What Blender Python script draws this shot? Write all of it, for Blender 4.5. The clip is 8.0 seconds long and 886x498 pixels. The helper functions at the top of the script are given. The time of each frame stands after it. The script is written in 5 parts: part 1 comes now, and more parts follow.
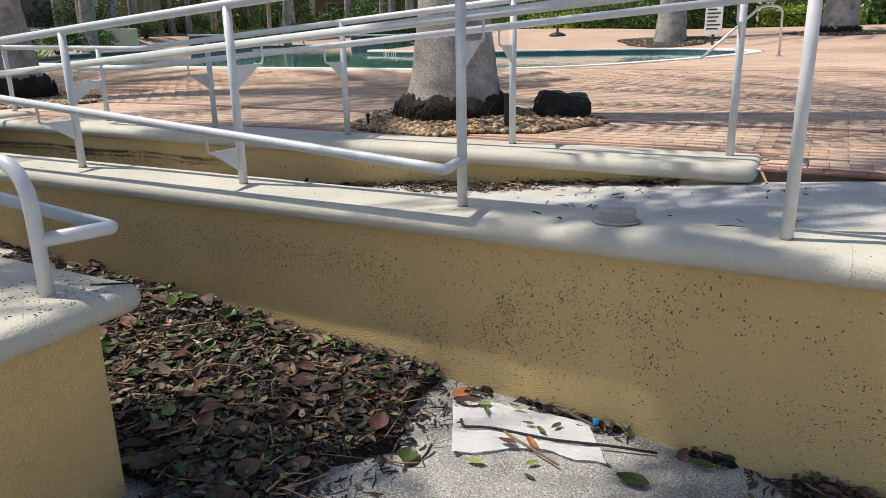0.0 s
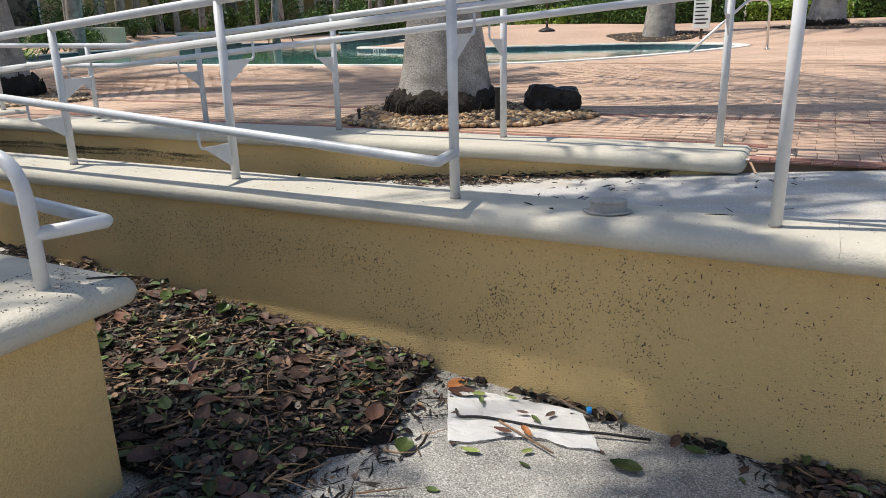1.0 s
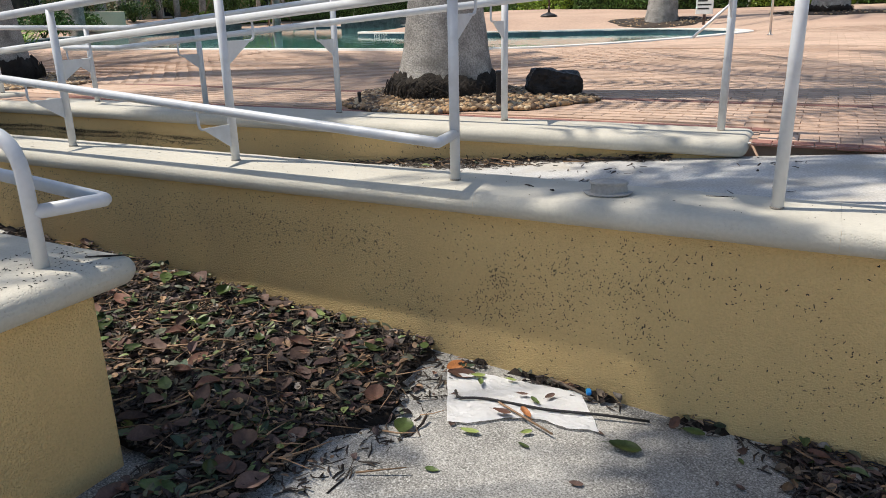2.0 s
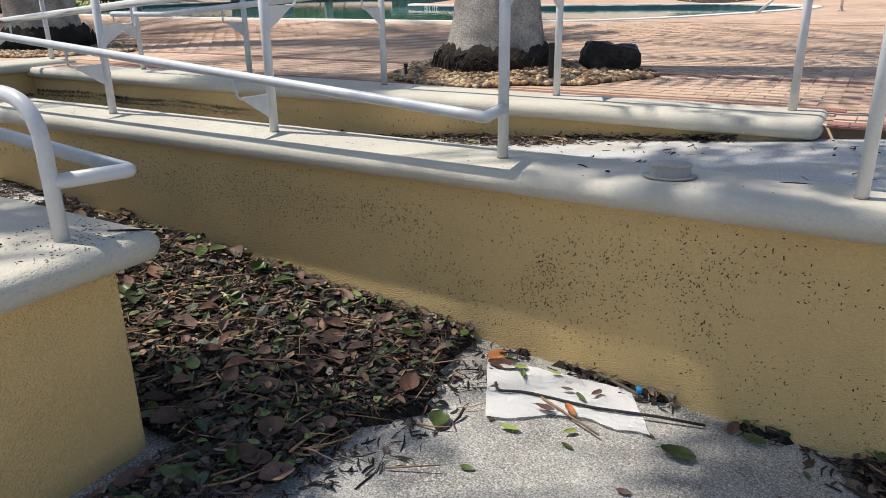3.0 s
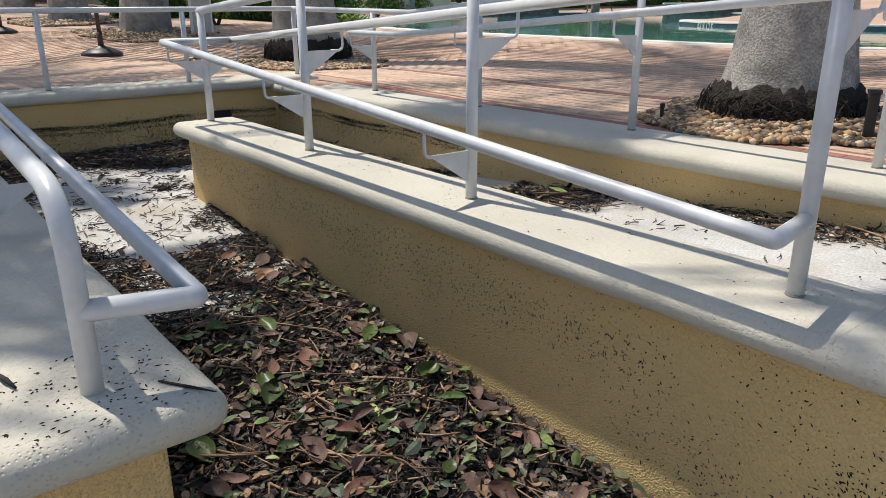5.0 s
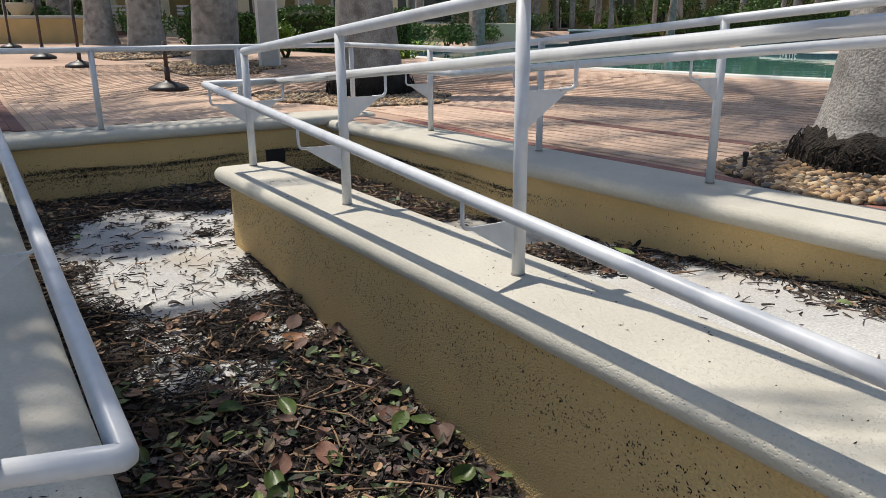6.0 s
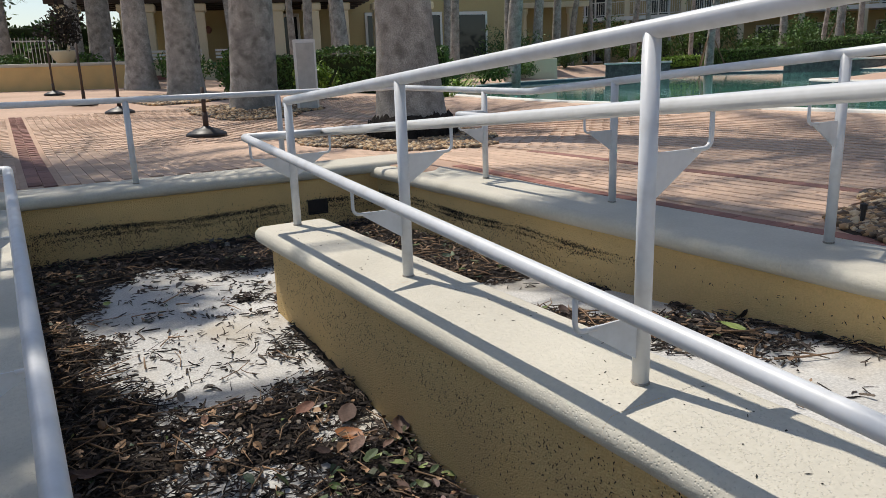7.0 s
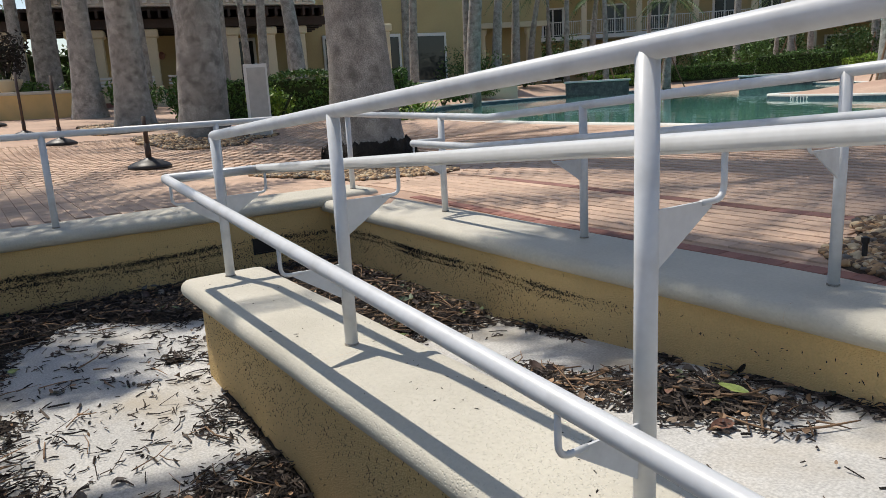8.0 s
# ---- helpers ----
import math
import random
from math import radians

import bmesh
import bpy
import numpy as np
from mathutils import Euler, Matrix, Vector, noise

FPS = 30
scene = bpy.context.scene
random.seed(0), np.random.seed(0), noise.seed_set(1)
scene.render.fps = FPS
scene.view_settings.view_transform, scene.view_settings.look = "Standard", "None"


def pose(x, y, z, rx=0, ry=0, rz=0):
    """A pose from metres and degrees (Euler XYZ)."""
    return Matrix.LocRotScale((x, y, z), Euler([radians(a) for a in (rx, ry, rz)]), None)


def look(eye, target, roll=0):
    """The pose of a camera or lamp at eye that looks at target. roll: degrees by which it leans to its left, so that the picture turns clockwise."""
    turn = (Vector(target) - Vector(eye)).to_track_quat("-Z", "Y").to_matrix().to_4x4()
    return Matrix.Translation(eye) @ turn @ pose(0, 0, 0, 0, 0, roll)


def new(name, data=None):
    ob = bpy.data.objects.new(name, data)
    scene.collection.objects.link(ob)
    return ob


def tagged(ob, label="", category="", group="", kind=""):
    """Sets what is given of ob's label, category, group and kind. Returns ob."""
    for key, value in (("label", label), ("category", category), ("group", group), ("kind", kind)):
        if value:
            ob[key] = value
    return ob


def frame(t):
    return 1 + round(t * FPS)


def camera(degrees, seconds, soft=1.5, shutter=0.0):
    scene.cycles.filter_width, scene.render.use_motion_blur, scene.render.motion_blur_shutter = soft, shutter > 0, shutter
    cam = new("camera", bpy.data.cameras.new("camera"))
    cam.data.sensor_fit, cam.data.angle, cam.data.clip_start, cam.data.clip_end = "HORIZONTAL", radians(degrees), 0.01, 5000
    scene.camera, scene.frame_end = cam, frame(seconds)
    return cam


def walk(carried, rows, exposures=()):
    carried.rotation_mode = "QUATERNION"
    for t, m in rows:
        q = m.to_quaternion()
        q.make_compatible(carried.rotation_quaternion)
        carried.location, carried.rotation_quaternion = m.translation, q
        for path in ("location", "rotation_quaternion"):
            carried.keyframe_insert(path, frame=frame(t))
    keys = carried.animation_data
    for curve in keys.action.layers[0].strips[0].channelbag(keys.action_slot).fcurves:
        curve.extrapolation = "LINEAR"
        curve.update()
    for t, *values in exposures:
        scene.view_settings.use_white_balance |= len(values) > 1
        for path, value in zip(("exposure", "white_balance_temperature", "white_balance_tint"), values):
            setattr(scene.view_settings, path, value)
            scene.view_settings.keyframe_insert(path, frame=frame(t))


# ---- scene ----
import itertools

cam = camera(63.0, 8.0, 0.5)
PATH = [
    (0, (0.184, 0.149, 0.653), (-0.72, 1.838, 0.081), -1.1),
    (0.5, (0.189, 0.121, 0.642), (-0.704, 1.817, 0.07), -1.4),
    (1, (0.189, 0.123, 0.639), (-0.694, 1.822, 0.058), -1.5),
    (1.5, (0.191, 0.119, 0.631), (-0.681, 1.817, 0.036), -1.4),
    (2.8, (0.185, 0.214, 0.586), (-0.762, 1.846, -0.076), -0.9),
    (3, (0.11, 0.284, 0.58), (-0.868, 1.893, -0.095), -0.8),
    (3.5, (-0.015, 0.444, 0.574), (-1.101, 1.977, -0.114), -0.6),
    (4, (-0.087, 0.692, 0.574), (-1.319, 2.111, -0.111), -0.5),
    (4.5, (-0.177, 0.929, 0.623), (-1.544, 2.228, -0.043), -0.3),
    (5, (-0.409, 1.109, 0.636), (-1.883, 2.298, -0.006), -0.2),
    (5.2, (-0.464, 1.167, 0.665), (-1.972, 2.315, 0.028), -0.3),
    (6.5, (-0.898, 1.54, 0.699), (-2.539, 2.556, 0.176), -1.2),
    (7, (-1.184, 1.566, 0.727), (-2.855, 2.554, 0.248), -2.0),
    (7.5, (-1.396, 1.662, 0.745), (-3.065, 2.672, 0.306), -2.8),
    (8, (-1.547, 1.858, 0.75), (-3.178, 2.933, 0.32), -3.1),
]
walk(cam, [(t, look(eye, target, roll)) for t, eye, target, roll in PATH], [(0.0, 0.28, 6750, 10), (3.5, 0.33, 6700, 10), (5.0, 0.28, 6700, 10), (6.5, 0.14, 6700, 10), (8.0, 0.10, 6700, 10)])

# ---- light ----
SUN = Vector((-0.55, -0.135, 1.0)).normalized()
world = bpy.data.worlds.new("sky")
scene.world = world
world.use_nodes = True
wn = world.node_tree.nodes
sky = wn.new("ShaderNodeTexSky")
sky.sky_type = "NISHITA"
sky.sun_disc = False
sky.sun_elevation = math.asin(SUN.z)
sky.sun_rotation = math.atan2(SUN.x, SUN.y)
wn["Background"].inputs[1].default_value = 0.118
world.node_tree.links.new(sky.outputs[0], wn["Background"].inputs[0])
sun_data = bpy.data.lights.new("sun", "SUN")
sun_data.energy, sun_data.angle, sun_data.color = 3.9, radians(0.55), (1.0, 0.95, 0.87)
sun = new("sun", sun_data)
sun.matrix_world = look(SUN * 40, (0, 0, 0))


# ---- materials ----
def mat(name, color, rough=0.7, var=0.15, scale=8.0, fine=90.0, bump=0.2, depth=0.004, metal=0.0, dirt=None, dirt_scale=2.0, dirt_amount=0.5, spec=0.3, rand=0.0, island=False, pits=0.0, var2=None, lumps=0.0):
    """A surface with variation at two scales, an optional second colour in stains, and a fine relief."""
    m = bpy.data.materials.new(name)
    m.use_nodes = True
    n, l = m.node_tree.nodes, m.node_tree.links
    b = n["Principled BSDF"]
    b.inputs["Roughness"].default_value = rough
    b.inputs["Metallic"].default_value = metal
    b.inputs["Specular IOR Level"].default_value = spec
    co = n.new("ShaderNodeNewGeometry").outputs["Position"] if rand == 0 else n.new("ShaderNodeTexCoord").outputs["Object"]

    def noise_node(s, detail=4.0):
        t = n.new("ShaderNodeTexNoise")
        t.inputs["Scale"].default_value, t.inputs["Detail"].default_value = s, detail
        l.new(co, t.inputs["Vector"])
        return t.outputs["Fac"]

    def ramp(src, a, bb, lo, hi):
        r = n.new("ShaderNodeMapRange")
        r.inputs[1].default_value, r.inputs[2].default_value = a, bb
        r.inputs[3].default_value, r.inputs[4].default_value = lo, hi
        l.new(src, r.inputs[0])
        return r.outputs[0]

    def mix(kind, fac, a, c):
        x = n.new("ShaderNodeMix")
        x.data_type, x.blend_type = "RGBA", kind
        for k, v in ((0, fac), (6, a), (7, c)):
            if isinstance(v, (int, float)):
                x.inputs[k].default_value = v
            elif isinstance(v, tuple):
                x.inputs[k].default_value = (*v, 1.0)
            else:
                l.new(v, x.inputs[k])
        return x.outputs[2]

    big, small = noise_node(scale), noise_node(fine, 6.0)
    v1 = ramp(big, 0.3, 0.7, 1 - var, 1 + var * 0.6)
    v2 = ramp(small, 0.3, 0.7, 1 - (var2 or var * 0.7), 1 + (var2 or var * 0.7) * 0.6)
    mul = n.new("ShaderNodeMath")
    mul.operation = "MULTIPLY"
    l.new(v1, mul.inputs[0]), l.new(v2, mul.inputs[1])
    val = mul.outputs[0]
    if rand:
        src = n.new("ShaderNodeNewGeometry").outputs["Random Per Island"] if island else n.new("ShaderNodeObjectInfo").outputs["Random"]
        m3 = n.new("ShaderNodeMath")
        m3.operation = "MULTIPLY"
        l.new(val, m3.inputs[0]), l.new(ramp(src, 0, 1, 1 - rand, 1 + rand), m3.inputs[1])
        val = m3.outputs[0]
    comb = n.new("ShaderNodeCombineColor")
    for i in range(3):
        l.new(val, comb.inputs[i])
    col = mix("MULTIPLY", 1.0, color, comb.outputs[0])
    if dirt:
        d = ramp(noise_node(dirt_scale, 8.0), 0.5, 0.72, 0.0, dirt_amount)
        col = mix("MIX", d, col, dirt)
    l.new(col, b.inputs["Base Color"])
    bp = n.new("ShaderNodeBump")
    bp.inputs["Strength"].default_value, bp.inputs["Distance"].default_value = bump, depth
    h = small
    if pits:
        vor = n.new("ShaderNodeTexVoronoi")
        vor.inputs["Scale"].default_value = pits
        l.new(co, vor.inputs["Vector"])
        pm = n.new("ShaderNodeMath")
        pm.operation = "ADD"
        l.new(small, pm.inputs[0]), l.new(ramp(vor.outputs["Distance"], 0.0, 0.35, -0.6, 0.4), pm.inputs[1])
        h = pm.outputs[0]
    if lumps:
        vor = n.new("ShaderNodeTexVoronoi")
        vor.feature = "SMOOTH_F1"
        vor.inputs["Scale"].default_value = lumps
        l.new(co, vor.inputs["Vector"])
        pm = n.new("ShaderNodeMath")
        pm.operation = "ADD"
        l.new(small, pm.inputs[0]), l.new(ramp(vor.outputs["Distance"], 0.1, 0.6, 0.55, 0.0), pm.inputs[1])
        h = pm.outputs[0]
    l.new(h, bp.inputs["Height"])
    l.new(bp.outputs[0], b.inputs["Normal"])
    return m


M_WALL = mat("yellow_stucco", (0.74, 0.52, 0.235), 0.85, 0.10, 1.6, 110.0, 1.0, 0.006, dirt=(0.46, 0.36, 0.20), dirt_scale=1.7, dirt_amount=0.35, lumps=170.0)
M_CAP = mat("cream_cap_paint", (0.57, 0.535, 0.45), 0.75, 0.09, 2.0, 70.0, 0.6, 0.004, dirt=(0.42, 0.385, 0.31), dirt_scale=3.0, dirt_amount=0.4, pits=110.0)
M_FLOOR = mat("pale_concrete", (0.54, 0.53, 0.505), 0.9, 0.14, 2.5, 110.0, 0.35, 0.003, dirt=(0.40, 0.34, 0.25), dirt_scale=2.6, dirt_amount=0.65, var2=0.28)
M_FLOOR2 = mat("weathered_aggregate_concrete", (0.33, 0.32, 0.295), 0.92, 0.40, 4.0, 160.0, 0.6, 0.004, dirt=(0.62, 0.61, 0.58), dirt_scale=130.0, dirt_amount=0.95, pits=120.0, var2=0.65)
M_RAIL = mat("white_rail_paint", (0.62, 0.635, 0.65), 0.40, 0.05, 4.0, 60.0, 0.12, 0.001, spec=0.5, dirt=(0.40, 0.40, 0.39), dirt_scale=11.0, dirt_amount=0.40)
M_PAVER = mat("peach_paver", (0.57, 0.405, 0.30), 0.85, 0.14, 0.7, 60.0, 0.4, 0.004, dirt=(0.42, 0.27, 0.20), dirt_scale=0.5, dirt_amount=0.5, rand=0.16, island=True)
M_REDPAVER = mat("red_paver", (0.30, 0.145, 0.115), 0.85, 0.14, 1.5, 60.0, 0.4, 0.004, rand=0.2)
M_SAND = mat("joint_sand", (0.20, 0.14, 0.10), 0.95, 0.2, 3.0, 150.0, 0.3)
M_DECK = mat("far_paving", (0.52, 0.365, 0.27), 0.88, 0.16, 0.5, 12.0, 0.3, 0.01, dirt=(0.36, 0.22, 0.16), dirt_scale=0.4, dirt_amount=0.6)
M_TRUNK = mat("palm_bark", (0.39, 0.365, 0.33), 0.92, 0.35, 5.0, 75.0, 0.8, 0.012, var2=0.45, dirt=(0.13, 0.12, 0.105), dirt_scale=6.0, dirt_amount=0.8)
M_ROOT = mat("palm_root", (0.045, 0.037, 0.030), 0.95, 0.4, 8.0, 70.0, 1.0, 0.02)
M_ROCK = mat("black_rock", (0.016, 0.015, 0.015), 0.42, 0.4, 6.0, 30.0, 1.0, 0.03, dirt=(0.07, 0.06, 0.05), dirt_scale=9.0, dirt_amount=0.6)
M_WHITE = mat("white_paint", (0.74, 0.73, 0.70), 0.6, 0.06, 1.0, 30.0, 0.1)
M_CREAM = mat("cream_plaster", (0.48, 0.38, 0.20), 0.85, 0.08, 0.6, 20.0, 0.2, dirt=(0.36, 0.28, 0.15), dirt_scale=0.6, dirt_amount=0.4)
M_COLUMN = mat("pale_column_plaster", (0.68, 0.60, 0.43), 0.8, 0.07, 0.8, 20.0, 0.2)
M_DARKWOOD = mat("dark_pergola_wood", (0.05, 0.035, 0.028), 0.7, 0.25, 2.0, 30.0, 0.3)
M_TILE = mat("roof_tile", (0.36, 0.22, 0.15), 0.85, 0.2, 1.5, 10.0, 0.4, 0.02)
M_GLASS = mat("dark_window_glass", (0.02, 0.024, 0.028), 0.08, 0.05, 1.0, 4.0, 0.0, spec=0.5)
M_COPING = mat("white_coping", (0.72, 0.70, 0.64), 0.6, 0.06, 2.0, 40.0, 0.1)
M_POOL = mat("teal_pool_plaster", (0.07, 0.215, 0.205), 0.7, 0.12, 0.6, 12.0, 0.05)
M_TILEBAND = mat("pool_tile_band", (0.08, 0.13, 0.16), 0.25, 0.25, 12.0, 40.0, 0.1)
M_STONE = mat("grey_stacked_stone", (0.17, 0.17, 0.165), 0.85, 0.4, 5.0, 14.0, 0.8, 0.03)
M_SOIL = mat("soil", (0.055, 0.042, 0.032), 0.95, 0.3, 2.0, 40.0, 0.6, 0.02)
M_IRON = mat("black_iron", (0.03, 0.028, 0.028), 0.45, 0.15, 6.0, 60.0, 0.15)
M_BRONZE = mat("brown_post_paint", (0.075, 0.05, 0.04), 0.5, 0.15, 6.0, 60.0, 0.15)
M_STEEL = mat("brushed_steel", (0.62, 0.62, 0.62), 0.28, 0.05, 5.0, 60.0, 0.05, metal=1.0)
M_PAPER = mat("white_paper", (0.90, 0.90, 0.90), 0.8, 0.03, 6.0, 60.0, 0.15, 0.002)
M_PLASTIC = mat("blue_plastic", (0.02, 0.25, 0.62), 0.35, 0.05)
M_DIRTYFOOT = mat("stained_foot", (0.30, 0.27, 0.23), 0.8, 0.3, 30.0, 160.0, 0.4)
M_BOXGREY = mat("grey_putty", (0.50, 0.49, 0.46), 0.8, 0.1, 10.0, 80.0, 0.4)
M_PUTTY = mat("dark_grey_putty", (0.34, 0.335, 0.32), 0.8, 0.15, 10.0, 80.0, 0.4)
M_HEDGE = mat("hedge_leaf", (0.075, 0.15, 0.03), 0.55, 0.2, 3.0, 30.0, 0.1, rand=0.5, island=True)
M_LIME = mat("lime_leaf", (0.22, 0.33, 0.045), 0.5, 0.2, 3.0, 30.0, 0.1, rand=0.4, island=True)
M_FROND = mat("palm_frond", (0.065, 0.12, 0.028), 0.5, 0.2, 3.0, 30.0, 0.1, rand=0.4, island=True)
M_SHRUBCORE = mat("dark_shrub_inner", (0.03, 0.045, 0.015), 0.9, 0.3, 3.0, 30.0, 0.5)


def water_material():
    m = bpy.data.materials.new("pool_water")
    m.use_nodes = True
    n, l = m.node_tree.nodes, m.node_tree.links
    b = n["Principled BSDF"]
    b.inputs["Base Color"].default_value = (0.78, 0.96, 0.94, 1)
    b.inputs["Roughness"].default_value = 0.03
    b.inputs["IOR"].default_value = 1.33
    b.inputs["Transmission Weight"].default_value = 1.0
    t = n.new("ShaderNodeTexNoise")
    t.inputs["Scale"].default_value = 2.2
    l.new(n.new("ShaderNodeNewGeometry").outputs["Position"], t.inputs["Vector"])
    bp = n.new("ShaderNodeBump")
    bp.inputs["Strength"].default_value, bp.inputs["Distance"].default_value = 0.35, 0.012
    l.new(t.outputs[0], bp.inputs["Height"]), l.new(bp.outputs[0], b.inputs["Normal"])
    return m


M_WATER = water_material()


def pebble_material():
    m = mat("river_pebble", (1, 1, 1), 0.65, 0.12, 6.0, 60.0, 0.2, rand=0.05, island=True)
    n, l = m.node_tree.nodes, m.node_tree.links
    r = n.new("ShaderNodeValToRGB")
    cols = ((0.0, (0.12, 0.075, 0.045)), (0.25, (0.40, 0.25, 0.13)), (0.5, (0.22, 0.15, 0.09)), (0.7, (0.55, 0.43, 0.28)), (0.85, (0.16, 0.14, 0.12)), (1.0, (0.50, 0.34, 0.18)))
    r.color_ramp.interpolation = "CONSTANT"
    r.color_ramp.elements[0].color, r.color_ramp.elements[1].color = (*cols[0][1], 1), (*cols[5][1], 1)
    for p, c in cols[1:5]:
        r.color_ramp.elements.new(p).color = (*c, 1)
    r.color_ramp.elements[5].position = 0.93
    l.new(n.new("ShaderNodeNewGeometry").outputs["Random Per Island"], r.inputs[0])
    l.new(r.outputs[0], n["Principled BSDF"].inputs["Base Color"])
    return m


M_PEBBLE = pebble_material()


# ---- builders ----
def link_mesh(name, bm, material, parent=None, label="", smooth=False):
    me = bpy.data.meshes.new(name)
    bm.to_mesh(me)
    bm.free()
    me.materials.append(material)
    if smooth:
        me.polygons.foreach_set("use_smooth", [True] * len(me.polygons))
    ob = new(name, me)
    if parent is not None:
        ob.parent = parent
    if label:
        ob["label"] = label
    return ob


def part(name, bm, material, parent, label="", smooth=False):
    return link_mesh(name, bm, material, parent, label, smooth)


def thing(name, label, category, group="", kind="", at=(0, 0, 0), rz=0.0):
    ob = new(name)
    ob.empty_display_size = 0.1
    ob.matrix_world = pose(*at, 0, 0, rz)
    return tagged(ob, label, category, group, kind)


def from_arrays(name, verts, faces, material, parent=None, label="", smooth=False):
    me = bpy.data.meshes.new(name)
    me.from_pydata([tuple(map(float, v)) for v in verts], [], [tuple(map(int, f)) for f in faces])
    me.materials.append(material)
    if smooth:
        me.polygons.foreach_set("use_smooth", [True] * len(me.polygons))
    me.update()
    ob = new(name, me)
    if parent is not None:
        ob.parent = parent
    if label:
        ob["label"] = label
    return ob


def box(x0, x1, y0, y1, z0, z1, bevel=0.0, segs=2, bm=None):
    b = bmesh.new()
    bmesh.ops.create_cube(b, size=1.0)
    for v in b.verts:
        v.co = Vector(((x0 + x1) / 2 + v.co.x * (x1 - x0), (y0 + y1) / 2 + v.co.y * (y1 - y0), (z0 + z1) / 2 + v.co.z * (z1 - z0)))
    if bevel:
        bmesh.ops.bevel(b, geom=b.edges[:], offset=bevel, segments=segs, affect="EDGES", profile=0.5)
    if bm is not None:
        tmp = bpy.data.meshes.new("tmp")
        b.to_mesh(tmp)
        bm.from_mesh(tmp)
        bpy.data.meshes.remove(tmp)
        b.free()
        return bm
    return b


def fillet(pts, r, n=6):
    """Round the corners of a line of points."""
    pts = [Vector(p) for p in pts]
    out = [pts[0]]
    for a, b, c in zip(pts, pts[1:], pts[2:]):
        u, w = (a - b), (c - b)
        k = min(r, u.length * 0.49, w.length * 0.49)
        p, q = b + u.normalized() * k, b + w.normalized() * k
        for i in range(n + 1):
            s = i / n
            out.append(p * (1 - s) ** 2 + b * 2 * s * (1 - s) + q * s * s)
    out.append(pts[-1])
    return out


def tube(pts, radius, segs=14, ends=True, bm=None):
    """Sweep a circle along points; radius is one number or one for each point."""
    bm = bm or bmesh.new()
    pts = [Vector(p) for p in pts]
    rad = radius if isinstance(radius, (list, tuple)) else [radius] * len(pts)
    rings, up = [], None
    for i, p in enumerate(pts):
        d = (pts[min(i + 1, len(pts) - 1)] - pts[max(i - 1, 0)]).normalized()
        if up is None:
            up = d.orthogonal().normalized()
        side = d.cross(up)
        if side.length < 1e-4:
            side = d.orthogonal()
        side.normalize()
        up = side.cross(d).normalized()
        rings.append([bm.verts.new(p + (side * math.cos(2 * math.pi * k / segs) + up * math.sin(2 * math.pi * k / segs)) * rad[i]) for k in range(segs)])
    for a, b in zip(rings, rings[1:]):
        for k in range(segs):
            bm.faces.new((a[k], a[(k + 1) % segs], b[(k + 1) % segs], b[k]))
    if ends:
        bm.faces.new(rings[0][::-1]), bm.faces.new(rings[-1])
    return bm


def lathe(profile, segs=24):
    """Turn (radius, height) pairs round the z axis."""
    bm = bmesh.new()
    rings = [[bm.verts.new((r * math.cos(2 * math.pi * k / segs), r * math.sin(2 * math.pi * k / segs), z)) for k in range(segs)] for r, z in profile]
    for a, b in zip(rings, rings[1:]):
        for k in range(segs):
            bm.faces.new((a[k], a[(k + 1) % segs], b[(k + 1) % segs], b[k]))
    bm.faces.new(rings[0][::-1]), bm.faces.new(rings[-1])
    return bm


# ---- levels of the place ----
CAP_Z = -0.055          # top of the wall caps
POOL_Z = 0.17           # pool coping
RAMP = 0.083
POOL = [(-15, 10.6), (-11, 9.7), (-7.5, 9.5), (-5.2, 9.4), (-3.9, 9.65), (-3.0, 10.7), (-2.35, 12.4), (-1.75, 14.6), (-1.5, 16.9), (-2.4, 18.9), (-4.4, 19.8), (-8.2, 18.5), (-11.5, 18.9),
        (-13.2, 20.3), (-13.0, 22.5), (-14, 27), (-18, 34), (-23, 36.5), (-28, 33), (-28, 27), (-25.6, 19.9), (-21.5, 14.5), (-17.5, 11.5)]


def smooth_loop(pts, n=8):
    p = [Vector((*q, 0)) for q in pts]
    out = []
    for i in range(len(p)):
        a, b, c, d = p[i - 1], p[i], p[(i + 1) % len(p)], p[(i + 2) % len(p)]
        for k in range(n):
            s = k / n
            out.append(0.5 * (2 * b + (c - a) * s + (2 * a - 5 * b + 4 * c - d) * s * s + (3 * b - a - 3 * c + d) * s ** 3))
    return np.array([(v.x, v.y) for v in out])


EDGE = smooth_loop(POOL)


def pool_distance(x, y):
    """Signed distance to the pool's edge (negative inside) and the nearest edge point, for arrays."""
    x, y = np.asarray(x, float), np.asarray(y, float)
    best = np.full(x.shape, 1e9)
    nx, ny = np.zeros(x.shape), np.zeros(x.shape)
    inside = np.zeros(x.shape, bool)
    for (ax, ay), (bx, by) in zip(EDGE, np.roll(EDGE, -1, 0)):
        dx, dy = bx - ax, by - ay
        s = np.clip(((x - ax) * dx + (y - ay) * dy) / (dx * dx + dy * dy), 0, 1)
        px, py = ax + s * dx, ay + s * dy
        dd = np.hypot(x - px, y - py)
        m = dd < best
        best, nx, ny = np.where(m, dd, best), np.where(m, px, nx), np.where(m, py, ny)
        cross = (ay > y) != (by > y)
        if abs(dy) > 1e-9:
            inside ^= cross & (x < ax + (y - ay) * dx / dy)
    return np.where(inside, -best, best), nx, ny


